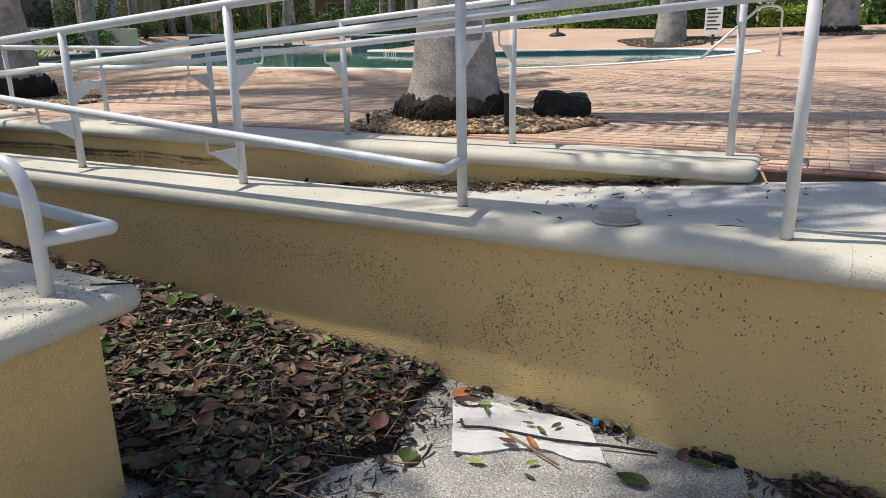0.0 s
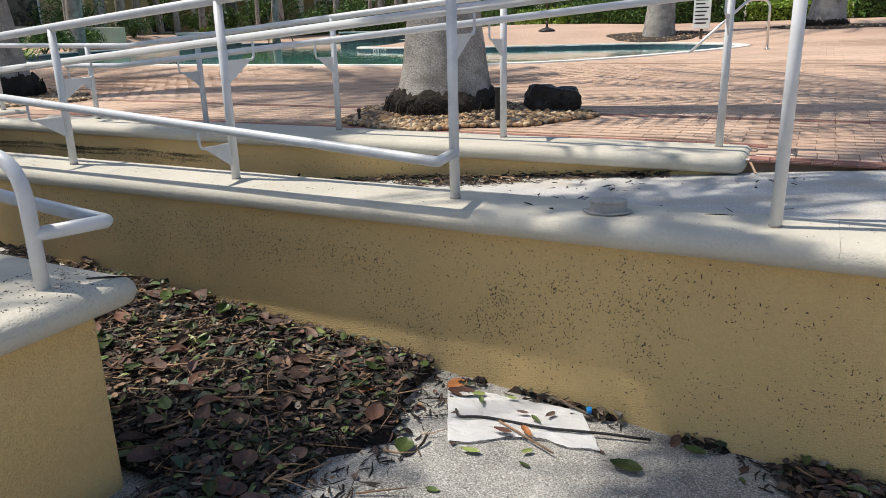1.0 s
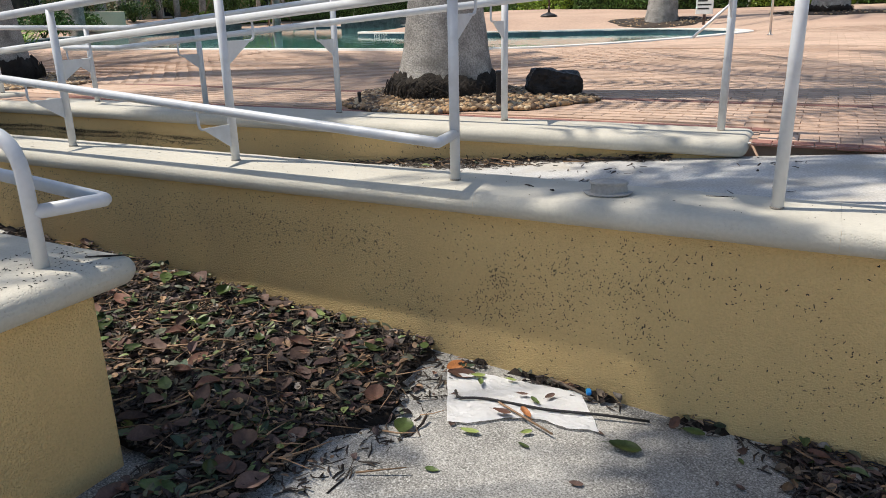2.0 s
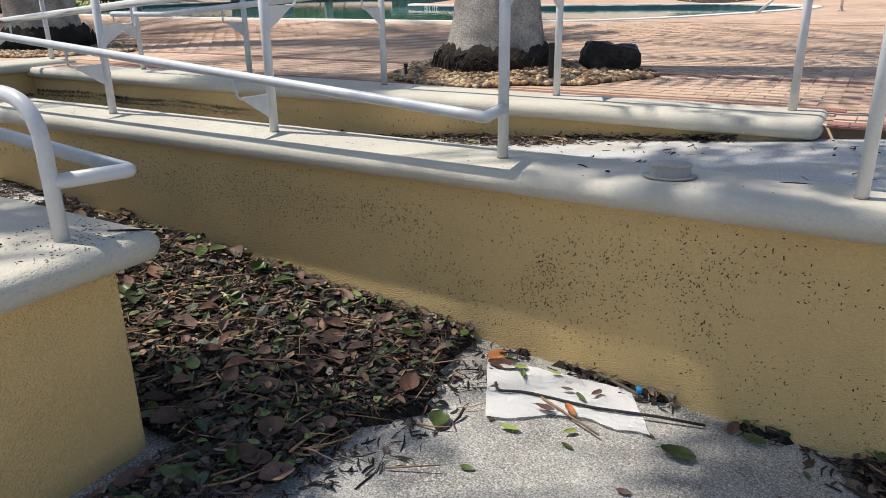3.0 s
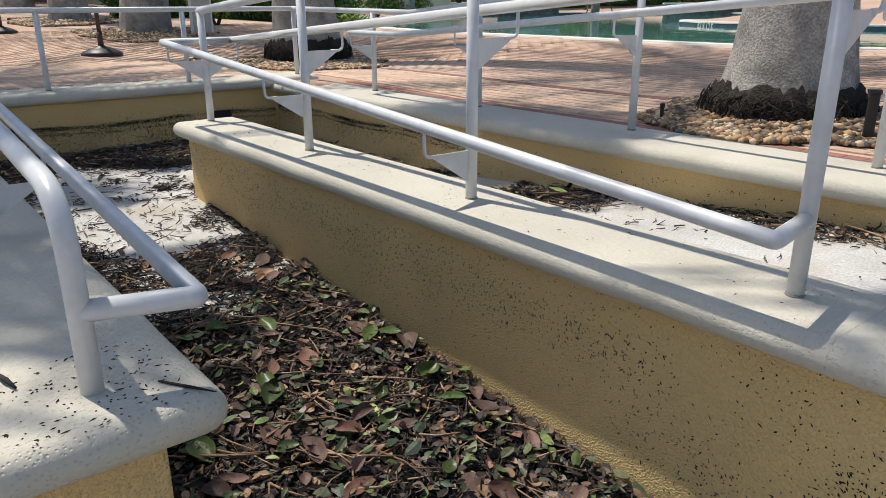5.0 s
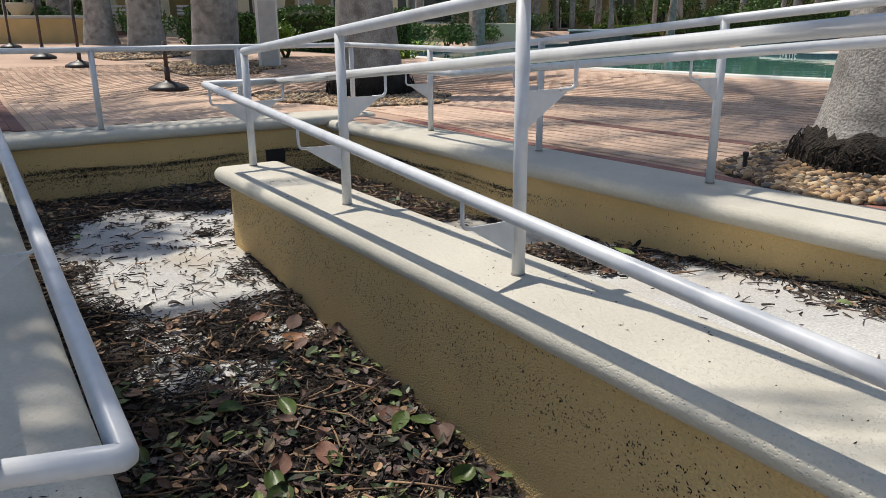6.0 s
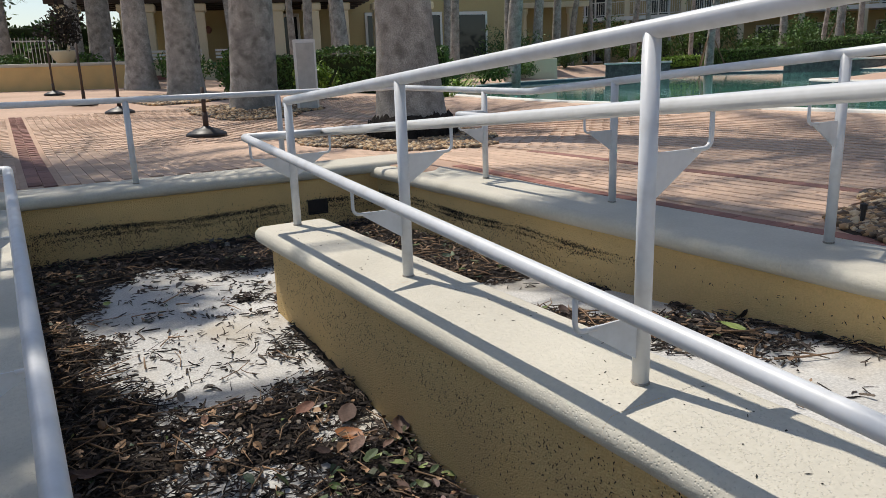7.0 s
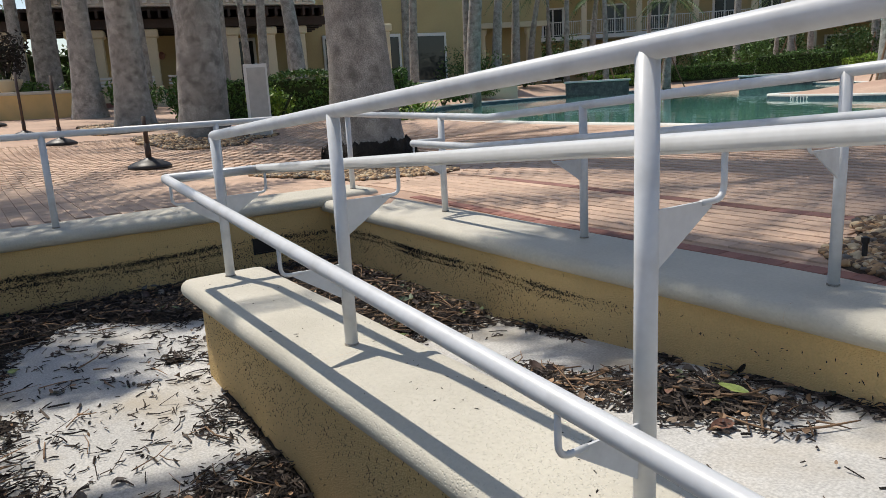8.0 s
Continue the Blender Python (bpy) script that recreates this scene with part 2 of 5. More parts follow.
def deck_z(x, y, dist=None):
    """The deck falls towards the ramp, so that it drains away from the pool."""
    x, y = np.asarray(x, float), np.asarray(y, float)
    dy, dx = np.maximum(0, y - 4.7), np.maximum(0, -10.0 - x)
    z = -0.055 + 0.045 * np.clip((-4.8 - x) / 2.2, 0, 1) + np.minimum((0.04 - 0.02 * np.clip((-4.8 - x) / 3.0, 0, 1)) * dy, 0.225) + 0.034 * np.minimum(dx, 22) * np.clip(1 - (y - 8) / 6, 0, 1) + 0.045 * np.clip(dy - 11, 0, 12)
    z = z - 0.13 * np.exp(-((x + 9.3) / 2.2) ** 2 - ((y - 6.0) / 1.5) ** 2)  # shallow hollow round the palm
    d = pool_distance(x, y)[0] if dist is None else dist
    k = np.clip(d / 3.0, 0, 1)
    k = k * k * (3 - 2 * k)
    return np.minimum(POOL_Z * (1 - k) + z * k, np.where(d < 0.01, POOL_Z, 9))


def dz(x, y):
    return float(deck_z(np.array([x]), np.array([y]))[0])


def near_floor(x):
    return -0.53 if x < -4.9 else -0.53 - 0.075 * (x + 4.9)


def far_floor(x):
    return -0.53 if x < -4.9 else min(-0.53 + RAMP * (x + 4.9), -0.075)


# ---- structure: walls, caps, floors ----
def wall(name, x0, x1, y0, y1, z0, label, top=CAP_Z):
    ob = link_mesh(name, box(x0, x1, y0, y1, z0, top - 0.085, 0.012, 2), M_WALL)
    return tagged(ob, label, "wall", kind="structure")


def cap_run(name, parent_label, x0, x1, y0, y1, cuts, along="x", top=CAP_Z):
    """A row of cast cap stones with full round noses and thin joints."""
    root = thing(name, parent_label, "wall cap", kind="structure")
    edges = [x0 if along == "x" else y0, *cuts, x1 if along == "x" else y1]
    for i, (a, b) in enumerate(zip(edges, edges[1:])):
        ga, gb = (0.0003 if i else 0), (0.0003 if i < len(edges) - 2 else 0)
        dzz = random.uniform(-0.0008, 0.0008)
        bm = bmesh.new()
        lo, hi = (y0, y1) if along == "x" else (x0, x1)
        prof = []
        r = 0.046
        for s in range(9):
            th = math.pi / 2 + math.pi * s / 8
            prof.append((lo + r + r * math.cos(th), top - r + r * math.sin(th)))
        for s in range(9):
            th = -math.pi / 2 + math.pi * s / 8
            prof.append((hi - r + r * math.cos(th), top - r + r * math.sin(th)))
        first, last = i == 0, i == len(edges) - 2
        stations = []
        if first:
            for s in range(6):
                th = math.pi / 2 * s / 5
                stations.append((a + r - r * math.sin(math.pi / 2 - th) , r * (1 - math.cos(math.pi / 2 - th))))
        else:
            stations.append((a + ga, 0.0))
        nmid = max(2, int((b - a) / 0.12))
        s0 = stations[-1][0]
        e0 = b - r if last else b - gb
        for k in range(1, nmid):
            stations.append((s0 + (e0 - s0) * k / nmid, 0.0))
        if last:
            for s in range(6):
                th = math.pi / 2 * s / 5
                stations.append((b - r + r * math.sin(th), r * (1 - math.cos(th))))
        else:
            stations.append((b - gb, 0.0))
        rings = []
        mid = (lo + hi) / 2
        for u, inset in stations:
            ring = []
            for w, z in prof:
                ww = mid + (w - mid) * (1 - inset / (hi - lo) * 2) if inset else w
                zz = z if not inset else top - r + (z - top + r) * (1 - inset / r * 0.98)
                wob = 0.0025 * noise.noise(Vector((u * 4, w * 9, z * 20)))
                ring.append(bm.verts.new((u, ww + wob, zz + dzz + wob * 0.6) if along == "x" else (ww + wob, u, zz + dzz + wob * 0.6)))
            rings.append(ring)
        n = len(prof)
        for p, q in zip(rings, rings[1:]):
            for k in range(n):
                bm.faces.new((p[k], p[(k + 1) % n], q[(k + 1) % n], q[k]))
        if first:
            bm.faces.new(rings[0][::-1])
        if last:
            bm.faces.new(rings[-1])
        bmesh.ops.recalc_face_normals(bm, faces=bm.faces[:])
        stone = part("cap_stone", bm, M_CAP, root)
        stone.data.polygons.foreach_set("use_smooth", [True] * len(stone.data.polygons))
    return root


wall("wall_middle", -4.93, 3.2, 2.705, 2.975, -1.35, "yellow stucco ramp wall speckled with dark flecks")
wall("wall_far", -6.734, -0.22, 4.215, 4.60, -1.0, "yellow stucco planter wall with a dark soil line", top=-0.042)
wall("wall_end", -7.1, -6.735, 0.9, 4.60, -1.0, "yellow stucco end wall with a dark soil line", top=0.0)
wall("wall_near", -6.734, -1.70, 0.62, 1.455, -1.35, "yellow stucco ramp wall with a square end")
cap_run("cap_middle", "cream painted rounded cap on the ramp wall", -5.0, 3.2, 2.63, 3.05, (-3.55, -2.3, -0.98, 0.3, 1.6))
cap_run("cap_far", "cream painted rounded cap on the deck wall", -6.95, -0.12, 4.15, 4.66, (-5.9, -4.4, -2.9, -1.4), top=-0.042)
cap_run("cap_end", "cream painted rounded cap on the end wall", -7.17, -6.67, 0.8, 4.66, (1.95, 3.1), along="y", top=0.0)
cap_run("cap_near", "cream painted rounded cap ending beside the walkway", -6.668, -1.6, 0.55, 1.56, (-5.2, -3.9, -2.7))


def floor_strip(name, y0, y1, fn, x0, x1, label, material=None):
    xs = np.linspace(x0, x1, int((x1 - x0) / 0.1) + 1)
    ys = np.linspace(y0, y1, 15)
    verts = [(x, y, fn(x) + 0.006 * noise.noise(Vector((x * 1.7, y * 1.7, 0)))) for x in xs for y in ys]
    k = len(ys)
    faces = [(i * k + j, (i + 1) * k + j, (i + 1) * k + j + 1, i * k + j + 1) for i in range(len(xs) - 1) for j in range(k - 1)]
    return tagged(from_arrays(name, verts, faces, material or M_FLOOR, smooth=True), label, "floor", kind="structure")


floor_strip("floor_near_ramp", 1.2, 2.71, near_floor, -4.9, -2.4, "pale dusty concrete ramp strewn with mulch")
floor_strip("floor_walkway", -3.0, 2.71, near_floor, -2.4, 3.2, "weathered exposed aggregate walkway strewn with leaves", M_FLOOR2)
floor_strip("floor_landing", 1.4, 4.22, lambda x: -0.53, -6.75, -4.895, "pale dusty concrete landing with mulch drifts")
floor_strip("floor_far_ramp", 2.97, 4.238, far_floor, -4.9, 3.2, "pale dusty concrete ramp rising to the deck")
floor_strip("floor_ramp_lip", 4.238, 4.285, lambda x: -0.064, -0.2, 3.2, "pale concrete lip between ramp and red pavers")


# deck sheet with the pool cut out
def deck_sheet():
    def lines(lo, hi, fine_lo, fine_hi, fine, coarse):
        a = list(np.arange(fine_lo, fine_hi + 1e-6, fine))
        p = fine_lo
        step = coarse
        while p > lo:
            p -= step
            step *= 1.25
            a.insert(0, p)
        p = fine_hi
        step = coarse
        while p < hi:
            p += step
            step *= 1.25
            a.append(p)
        return np.array(a)
    xs, ys = lines(-400, 400, -30, 3.0, 0.3, 0.6), lines(-400, 400, 4.32, 39, 0.3, 0.6)
    ys = np.sort(np.append(ys, 4.27))
    X, Y = np.meshgrid(xs, ys, indexing="ij")
    d, px, py = pool_distance(X, Y)
    snap = np.abs(d) < 0.24
    X, Y = np.where(snap, px, X), np.where(snap, py, Y)
    Z = deck_z(X, Y, np.where(snap, 0.0, d)) - 0.009
    Z = np.where((X > -7.1) & (Y < 4.30), -1.45, Z)
    cx, cy = (X[:-1, :-1] + X[1:, 1:]) / 2, (Y[:-1, :-1] + Y[1:, 1:]) / 2
    dc = pool_distance(cx, cy)[0]
    keep = dc > 0
    ny = len(ys)
    verts = np.stack([X.ravel(), Y.ravel(), Z.ravel()], 1)
    faces = [(i * ny + j, (i + 1) * ny + j, (i + 1) * ny + j + 1, i * ny + j + 1) for i, j in zip(*np.nonzero(keep))]
    ob = from_arrays("ground", verts, faces, M_DECK, smooth=True)
    return tagged(ob, "peach coloured paved pool deck reaching into the distance", "ground", kind="structure")


deck_sheet()


def pool():
    n = len(EDGE)
    root = thing("pool", "free-form swimming pool with teal water and a white rim", "pool", kind="structure")
    tan = np.roll(EDGE, -1, 0) - np.roll(EDGE, 1, 0)
    nor = np.stack([tan[:, 1], -tan[:, 0]], 1)
    nor /= np.linalg.norm(nor, axis=1)[:, None]
    rows = [(0.0, POOL_Z - 0.03), (0.02, POOL_Z + 0.012), (0.28, POOL_Z + 0.012), (0.30, POOL_Z - 0.03)]
    verts = [(*(EDGE[i] + nor[i] * o), z) for o, z in rows for i in range(n)]
    faces = [(r * n + i, r * n + (i + 1) % n, (r + 1) * n + (i + 1) % n, (r + 1) * n + i) for r in range(3) for i in range(n)]
    from_arrays("coping", verts, faces, M_COPING, root, "white painted rounded coping")
    verts = [(*(EDGE[i] + nor[i] * 0.01), z) for z in (POOL_Z - 0.02, POOL_Z - 0.22) for i in range(n)]
    faces = [(i, (i + 1) % n, n + (i + 1) % n, n + i) for i in range(n)]
    from_arrays("tile_band", verts, faces, M_TILEBAND, root, "dark blue waterline tile")
    verts = [(*(EDGE[i] + nor[i] * 0.012), z) for z in (POOL_Z - 0.2, -1.1) for i in range(n)]
    bm = bmesh.new()
    vs = [bm.verts.new(v) for v in verts]
    for f in faces:
        bm.faces.new([vs[k] for k in f])
    bm.faces.new(vs[n:])
    part("basin", bm, M_POOL, root, "teal plaster basin")
    bm = bmesh.new()
    bm.faces.new([bm.verts.new((*(EDGE[i] + nor[i] * 0.011), POOL_Z - 0.10)) for i in range(n)])
    bmesh.ops.recalc_face_normals(bm, faces=bm.faces[:])
    w = part("water", bm, M_WATER, root, "clear teal pool water")
    w.visible_shadow = False


pool()


# ---- rails ----
R = 0.0215


def bracket(root, x, y, hr, side, axis="y", reach=0.218):
    """A gusset plate on the post with a bent rod that carries the handrail."""
    def P(u, z, w=0.0):
        return (x + w, y + side * u, z) if axis == "y" else (x + side * u, y + w, z)
    top = hr - 0.105
    bm = bmesh.new()
    outline = [(0.018, top), (0.165, top), (0.18, top - 0.012), (0.018, top - 0.115)]
    vs = [[bm.verts.new(P(u, z, w)) for u, z in outline] for w in (-0.003, 0.003)]
    bm.faces.new(vs[0]), bm.faces.new(vs[1][::-1])
    for k in range(4):
        bm.faces.new((vs[0][k], vs[0][(k + 1) % 4], vs[1][(k + 1) % 4], vs[1][k]))
    bmesh.ops.recalc_face_normals(bm, faces=bm.faces[:])
    plate = part("bracket", bm, M_RAIL, root)
    part("rod", tube(fillet([P(0.15, top - 0.004), P(reach, top - 0.004), P(reach, hr - 0.012)], 0.03), 0.0065, 8), M_RAIL, plate, smooth=True)


def post(root, x, y, top, z0=CAP_Z):
    p = part("post", tube([(x, y, z0 - 0.01), (x, y, top)], R, 16), M_RAIL, root, smooth=True)
    part("weld_foot", lathe([(0.0235, 0.0), (0.0245, 0.003), (0.022, 0.007)], 14), M_DIRTYFOOT, p).location = (x, y, z0)


# rail on the middle wall
ym = 2.842
top_m = lambda x: 0.602 + 0.0800 * (x + 4.87)
front_m = lambda x: 0.424 - 0.0745 * (x + 4.93)
back_m = lambda x: 0.424 + 0.0800 * (x + 4.93)
rail_m = thing("ramp_railing", "white painted steel pipe railing on the ramp wall", "railing", "pipe railings")
POSTS_M = (-4.872, -3.617, -2.388, -1.159, 0.099, 1.33, 2.55)
for px in POSTS_M:
    post(rail_m, px, ym, top_m(px) - 0.006)
    bracket(rail_m, px, ym, back_m(px), 1)
    if px < -1.5:
        bracket(rail_m, px, ym, front_m(px), -1)
part("top_rail", tube(fillet([(-4.885, ym, top_m(-4.87) - 0.03), (-4.885, ym, top_m(-4.885)), (3.1, ym, top_m(3.1))], 0.02), R * 1.04, 20), M_RAIL, rail_m, smooth=True)
yf, yb = ym - 0.218, ym + 0.218
part("handrail", tube(fillet([(-1.159, ym, front_m(-1.13)), (-1.125, yf, front_m(-1.13)), (-4.95, yf, 0.424), (-4.95, yb, 0.424), (3.1, yb, back_m(3.1))], 0.010, 3), R, 16), M_RAIL, rail_m, smooth=True)

# rail on the far and end walls
ye, xe = 4.506, -6.85
top_f = lambda x: 0.575 + 0.079 * max(0.0, x + 5.0)
hand_f = lambda x: 0.425 + 0.079 * max(0.0, x + 4.87)
rail_f = thing("deck_railing", "white painted steel pipe railing along the deck edge", "railing", "pipe railings")
for px in (-5.51, -4.22, -2.92, -1.623, -0.295):
    post(rail_f, px, ye, top_f(px), -0.042)
    bracket(rail_f, px, ye, hand_f(px), -1)
for py in (1.10, 2.33, 3.45, 4.506):
    post(rail_f, xe, py, 0.60, 0.0)
part("top_rail", tube(fillet([(xe, 0.5, 0.60), (xe, ye, 0.60), (-5.0, ye, 0.575), (-0.295, ye, top_f(-0.295)), (0.2, ye, top_f(-0.295) + 0.02)], 0.05), R, 16), M_RAIL, rail_f, smooth=True)
part("handrail", tube(fillet([(-5.51, ye, hand_f(-5.5)), (-5.53, ye - 0.218, hand_f(-5.5)), (-4.87, ye - 0.218, 0.425), (0.2, ye - 0.218, hand_f(0.2))], 0.022), R, 16), M_RAIL, rail_f, smooth=True)

# rail on the near wall
yn = 1.352
top_n = lambda x: 0.335 - 0.0745 * (x + 1.90)
hand_n = lambda x: 0.108 - 0.0745 * (x + 1.70)
rail_n = thing("walkway_railing", "white painted steel pipe railing with a bent end post", "railing", "pipe railings")
part("top_rail", tube(fillet([(-1.766, yn, CAP_Z - 0.01), (-1.766, yn, top_n(-1.766)), (-6.6, yn, top_n(-6.6))], 0.13, 8), R, 16), M_RAIL, rail_n, smooth=True)
part("handrail", tube(fillet([(-1.766, yn, hand_n(-1.7)), (-1.70, yn + 0.197, hand_n(-1.7)), (-5.0, yn + 0.197, hand_n(-5.0)), (-5.05, yn, hand_n(-5.0))], 0.010, 3), R, 16), M_RAIL, rail_n, smooth=True)
for px in (-3.0, -4.22, -5.45):
    post(rail_n, px, yn, top_n(px))
    if px > -5:
        bracket(rail_n, px, yn, hand_n(px), 1, reach=0.197)


# ---- palms ----
def palm(x, y, height, r, lean=(0.0, 0.0), crown=True, label="", seed=1, flare=1.35, dark=True, swell=0.75, mat_height=1.15):
    rng = random.Random(seed)
    z = dz(x, y)
    root = thing("palm_tree", label or "tall royal palm with a smooth grey ringed trunk", "palm tree", "palms round the pool", at=(x, y, z))
    pts, rad = [], []
    n = 34
    for i in range(n + 1):
        s = i / n
        h = -0.1 + (height + 0.1) * s ** 1.5
        pts.append((lean[0] * s ** 1.5, lean[1] * s ** 1.5, h))
        k = r * (1 + (flare - 1) * math.exp(-max(h, 0) / swell)) * (1 - 0.28 * max(0, h) / height)
        rad.append(k * (1 + 0.012 * rng.uniform(-1, 1)))
    bm = tube(pts, rad, 40)
    for v in bm.verts:
        c = Vector((v.co.x, v.co.y, 0))
        w = 1 + 0.02 * noise.noise(v.co * 4.0 + Vector((seed, 0, 0)))
        v.co.x *= w
        v.co.y *= w
    part("trunk", bm, M_TRUNK, root, smooth=True)
    if dark:
        bm = bmesh.new()
        rings, nk = [], 110
        for hh, q in ((-0.05, 1.13), (0.0, 1.12), (0.05, 1.09), (0.10, 1.05), (0.14, 1.01), (0.17, 0.94)):
            ring, hh = [], hh * mat_height
            for k in range(nk):
                a = 2 * math.pi * k / nk
                wob = 1 + 0.05 * noise.noise(Vector((math.cos(a) * 4, math.sin(a) * 4, hh * 14 + seed))) + 0.05 * noise.noise(Vector((math.cos(a) * 16, math.sin(a) * 16, hh * 40 + seed))) + 0.018 * rng.uniform(-1, 1)
                rr = r * flare * q * wob * 0.94
                ring.append(bm.verts.new((rr * math.cos(a), rr * math.sin(a), hh * (1 + 0.26 / mat_height * noise.noise(Vector((math.cos(a) * 3, math.sin(a) * 3, seed + 9.0))) + 0.30 / mat_height * noise.noise(Vector((math.cos(a) * 13, math.sin(a) * 13, seed + 4.0)))))))
            rings.append(ring)
        for p, q in zip(rings, rings[1:]):
            for k in range(nk):
                bm.faces.new((p[k], p[(k + 1) % nk], q[(k + 1) % nk], q[k]))
        for k in range(420):
            a = rng.uniform(0, 2 * math.pi)
            rr = r * flare * rng.uniform(0.98, 1.08)
            h = rng.uniform(0.0, 0.13) * mat_height
            a2 = a + rng.uniform(-0.25, 0.25)
            p = [(rr * math.cos(a), rr * math.sin(a), h + 0.02), (rr * 1.03 * math.cos(a2), rr * 1.03 * math.sin(a2), h * 0.8), (rr * 1.05 * math.cos(a2), rr * 1.05 * math.sin(a2), h * 0.45 - 0.02)]
            tube(p, [rng.uniform(0.003, 0.005), rng.uniform(0.004, 0.007), 0.003], 5, bm=bm)
        part("root_mat", bm, M_ROOT, root, "dark matted roots at the base", smooth=True)
    if crown:
        bm = bmesh.new()
        top = Vector((lean[0], lean[1], height))
        for f in range(20):
            a = 2 * math.pi * f / 20 + rng.uniform(-0.2, 0.2)
            rise = rng.uniform(-0.2, 1.1)
            length = rng.uniform(2.6, 3.5)
            d = Vector((math.cos(a), math.sin(a), 0))
            side = Vector((-d.y, d.x, 0))
            spine = [top + d * (length * s) + Vector((0, 0, rise * length * 0.5 * s - (0.5 + 0.35 * rise) * length * s * s)) for s in [i / 14 for i in range(15)]]
            tube(spine, [0.03 * (1 - i / 16) for i in range(15)], 5, bm=bm)
            for i in range(2, 15):
                for sg in (-1, 1):
                    for q in range(2):
                        b0 = spine[i - 1].lerp(spine[i], q * 0.5 + 0.2)
                        ll = 0.62 * (1 - abs(i / 14 - 0.45)) * rng.uniform(0.8, 1.1)
                        tip = b0 + side * (sg * ll * 0.85) + d * (ll * 0.35) - Vector((0, 0, ll * rng.uniform(0.15, 0.6)))
                        w = d * 0.034
                        bm.faces.new([bm.verts.new(c) for c in (b0 - w, b0 + w, tip)])
        part("crown", bm, M_FROND, root, "arching green feather fronds")
    return root


def pebble_bed(x, y, rx, ry, count, seed, big=1.0):
    """Loose river pebbles heaped round a trunk."""
    rng = random.Random(seed)
    base = bmesh.new()
    bmesh.ops.create_icosphere(base, subdivisions=1, radius=1.0)
    bv = np.array([v.co for v in base.verts])
    bf = np.array([[v.index for v in f.verts] for f in base.faces])
    base.free()
    V, F = [], []
    ground = dz(x, y)
    for k in range(count):
        a, s = rng.uniform(0, 2 * math.pi), math.sqrt(rng.uniform(0.05, 1.0))
        s *= 1 + 0.12 * math.sin(3 * a + seed) + 0.06 * math.sin(7 * a)
        px, py = x + rx * s * math.cos(a), y + ry * s * math.sin(a)
        size = big * rng.uniform(0.012, 0.029) * (1.35 if rng.random() < 0.15 else 1.0)
        sc = np.array([size * rng.uniform(0.9, 1.5), size * rng.uniform(0.8, 1.2), size * rng.uniform(0.55, 0.85)])
        ang = rng.uniform(0, math.pi)
        v = bv * sc * (1 + 0.12 * np.random.RandomState(seed * 997 + k).uniform(-1, 1, (len(bv), 1)))
        v = np.stack([v[:, 0] * math.cos(ang) - v[:, 1] * math.sin(ang), v[:, 0] * math.sin(ang) + v[:, 1] * math.cos(ang), v[:, 2]], 1)
        zz = 0.012 + 0.055 * max(0.0, 1 - s) ** 0.8 * rng.uniform(0.3, 1.0)
        F.append(bf + len(V) * len(bv))
        V.append(v + np.array([px, py, zz]))
    V = [v + np.array([0, 0, g]) for v, g in zip(V, deck_z(np.array([v[0, 0] for v in V]), np.array([v[0, 1] for v in V])))]
    nk = 40
    soil = [(x + rx * 1.02 * q * (1 + 0.12 * math.sin(3 * b + seed) + 0.06 * math.sin(7 * b)) * math.cos(b), y + ry * 1.02 * q * (1 + 0.12 * math.sin(3 * b + seed) + 0.06 * math.sin(7 * b)) * math.sin(b), ground + hh) for q, hh in ((1.0, -0.01), (0.97, 0.012), (0.5, 0.035)) for b in [2 * math.pi * k / nk for k in range(nk)]]
    sf = [(r * nk + k, r * nk + (k + 1) % nk, (r + 1) * nk + (k + 1) % nk, (r + 1) * nk + k) for r in range(2) for k in range(nk)] + [tuple(range(2 * nk, 3 * nk))]
    lift = deck_z(np.array([q[0] for q in soil]), np.array([q[1] for q in soil]))
    soil = [(q[0], q[1], q[2] - ground + g) for q, g in zip(soil, lift)]
    tagged(from_arrays("soil_bed", soil, sf, M_SOIL, smooth=True), "dark soil under the pebbles", "soil", "pebble beds", "stuff")
    ob = from_arrays("pebble_bed", np.concatenate(V), np.concatenate(F), M_PEBBLE, smooth=True)
    return tagged(ob, "bed of tan and brown river pebbles round a palm", "pebbles", "pebble beds", "stuff")


palm(-2.58, 5.55, 6.6, 0.262, (0.05, 0.1), label="royal palm with a swollen grey trunk and dark root mat", seed=3, flare=1.72, swell=0.55)
palm(-9.42, 6.05, 9.8, 0.345, (-0.15, -0.3), label="royal palm with a thick speckled grey trunk", seed=4, flare=1.52, mat_height=1.9)
palm(-14.5, 5.55, 7.5, 0.40, (0.0, 0.35), seed=5, flare=1.14, dark=False)
palm(-19.0, 5.33, 9.0, 0.335, (0.0, 0.0), seed=6, flare=1.40, dark=False)
palm(-24.6, 5.25, 9.0, 0.345, (0.0, 0.1), seed=7, flare=1.5, dark=False)
palm(-31.0, 5.05, 9.0, 0.44, (0.0, 0.1), label="tall royal palm with a pale smooth trunk", seed=8, flare=1.12, dark=False)
palm(-4.0, 21.5, 8.0, 0.34, (0.3, 0.0), seed=9, flare=1.35, dark=False)
palm(0.1, 22.5, 8.0, 0.36, (0.4, 0.0), seed=10, flare=1.4)
# two unseen palms added so their crowns shade the landing and end wall
palm(-11.6, -0.2, 7.0, 0.3, (0.2, 0.3), seed=21, flare=1.3)
palm(-12.6, 0.9, 7.4, 0.3, (0.3, -0.2), seed=22, flare=1.3)
pebble_bed(-2.42, 5.42, 0.97, 0.70, 6800, 1, 0.92)
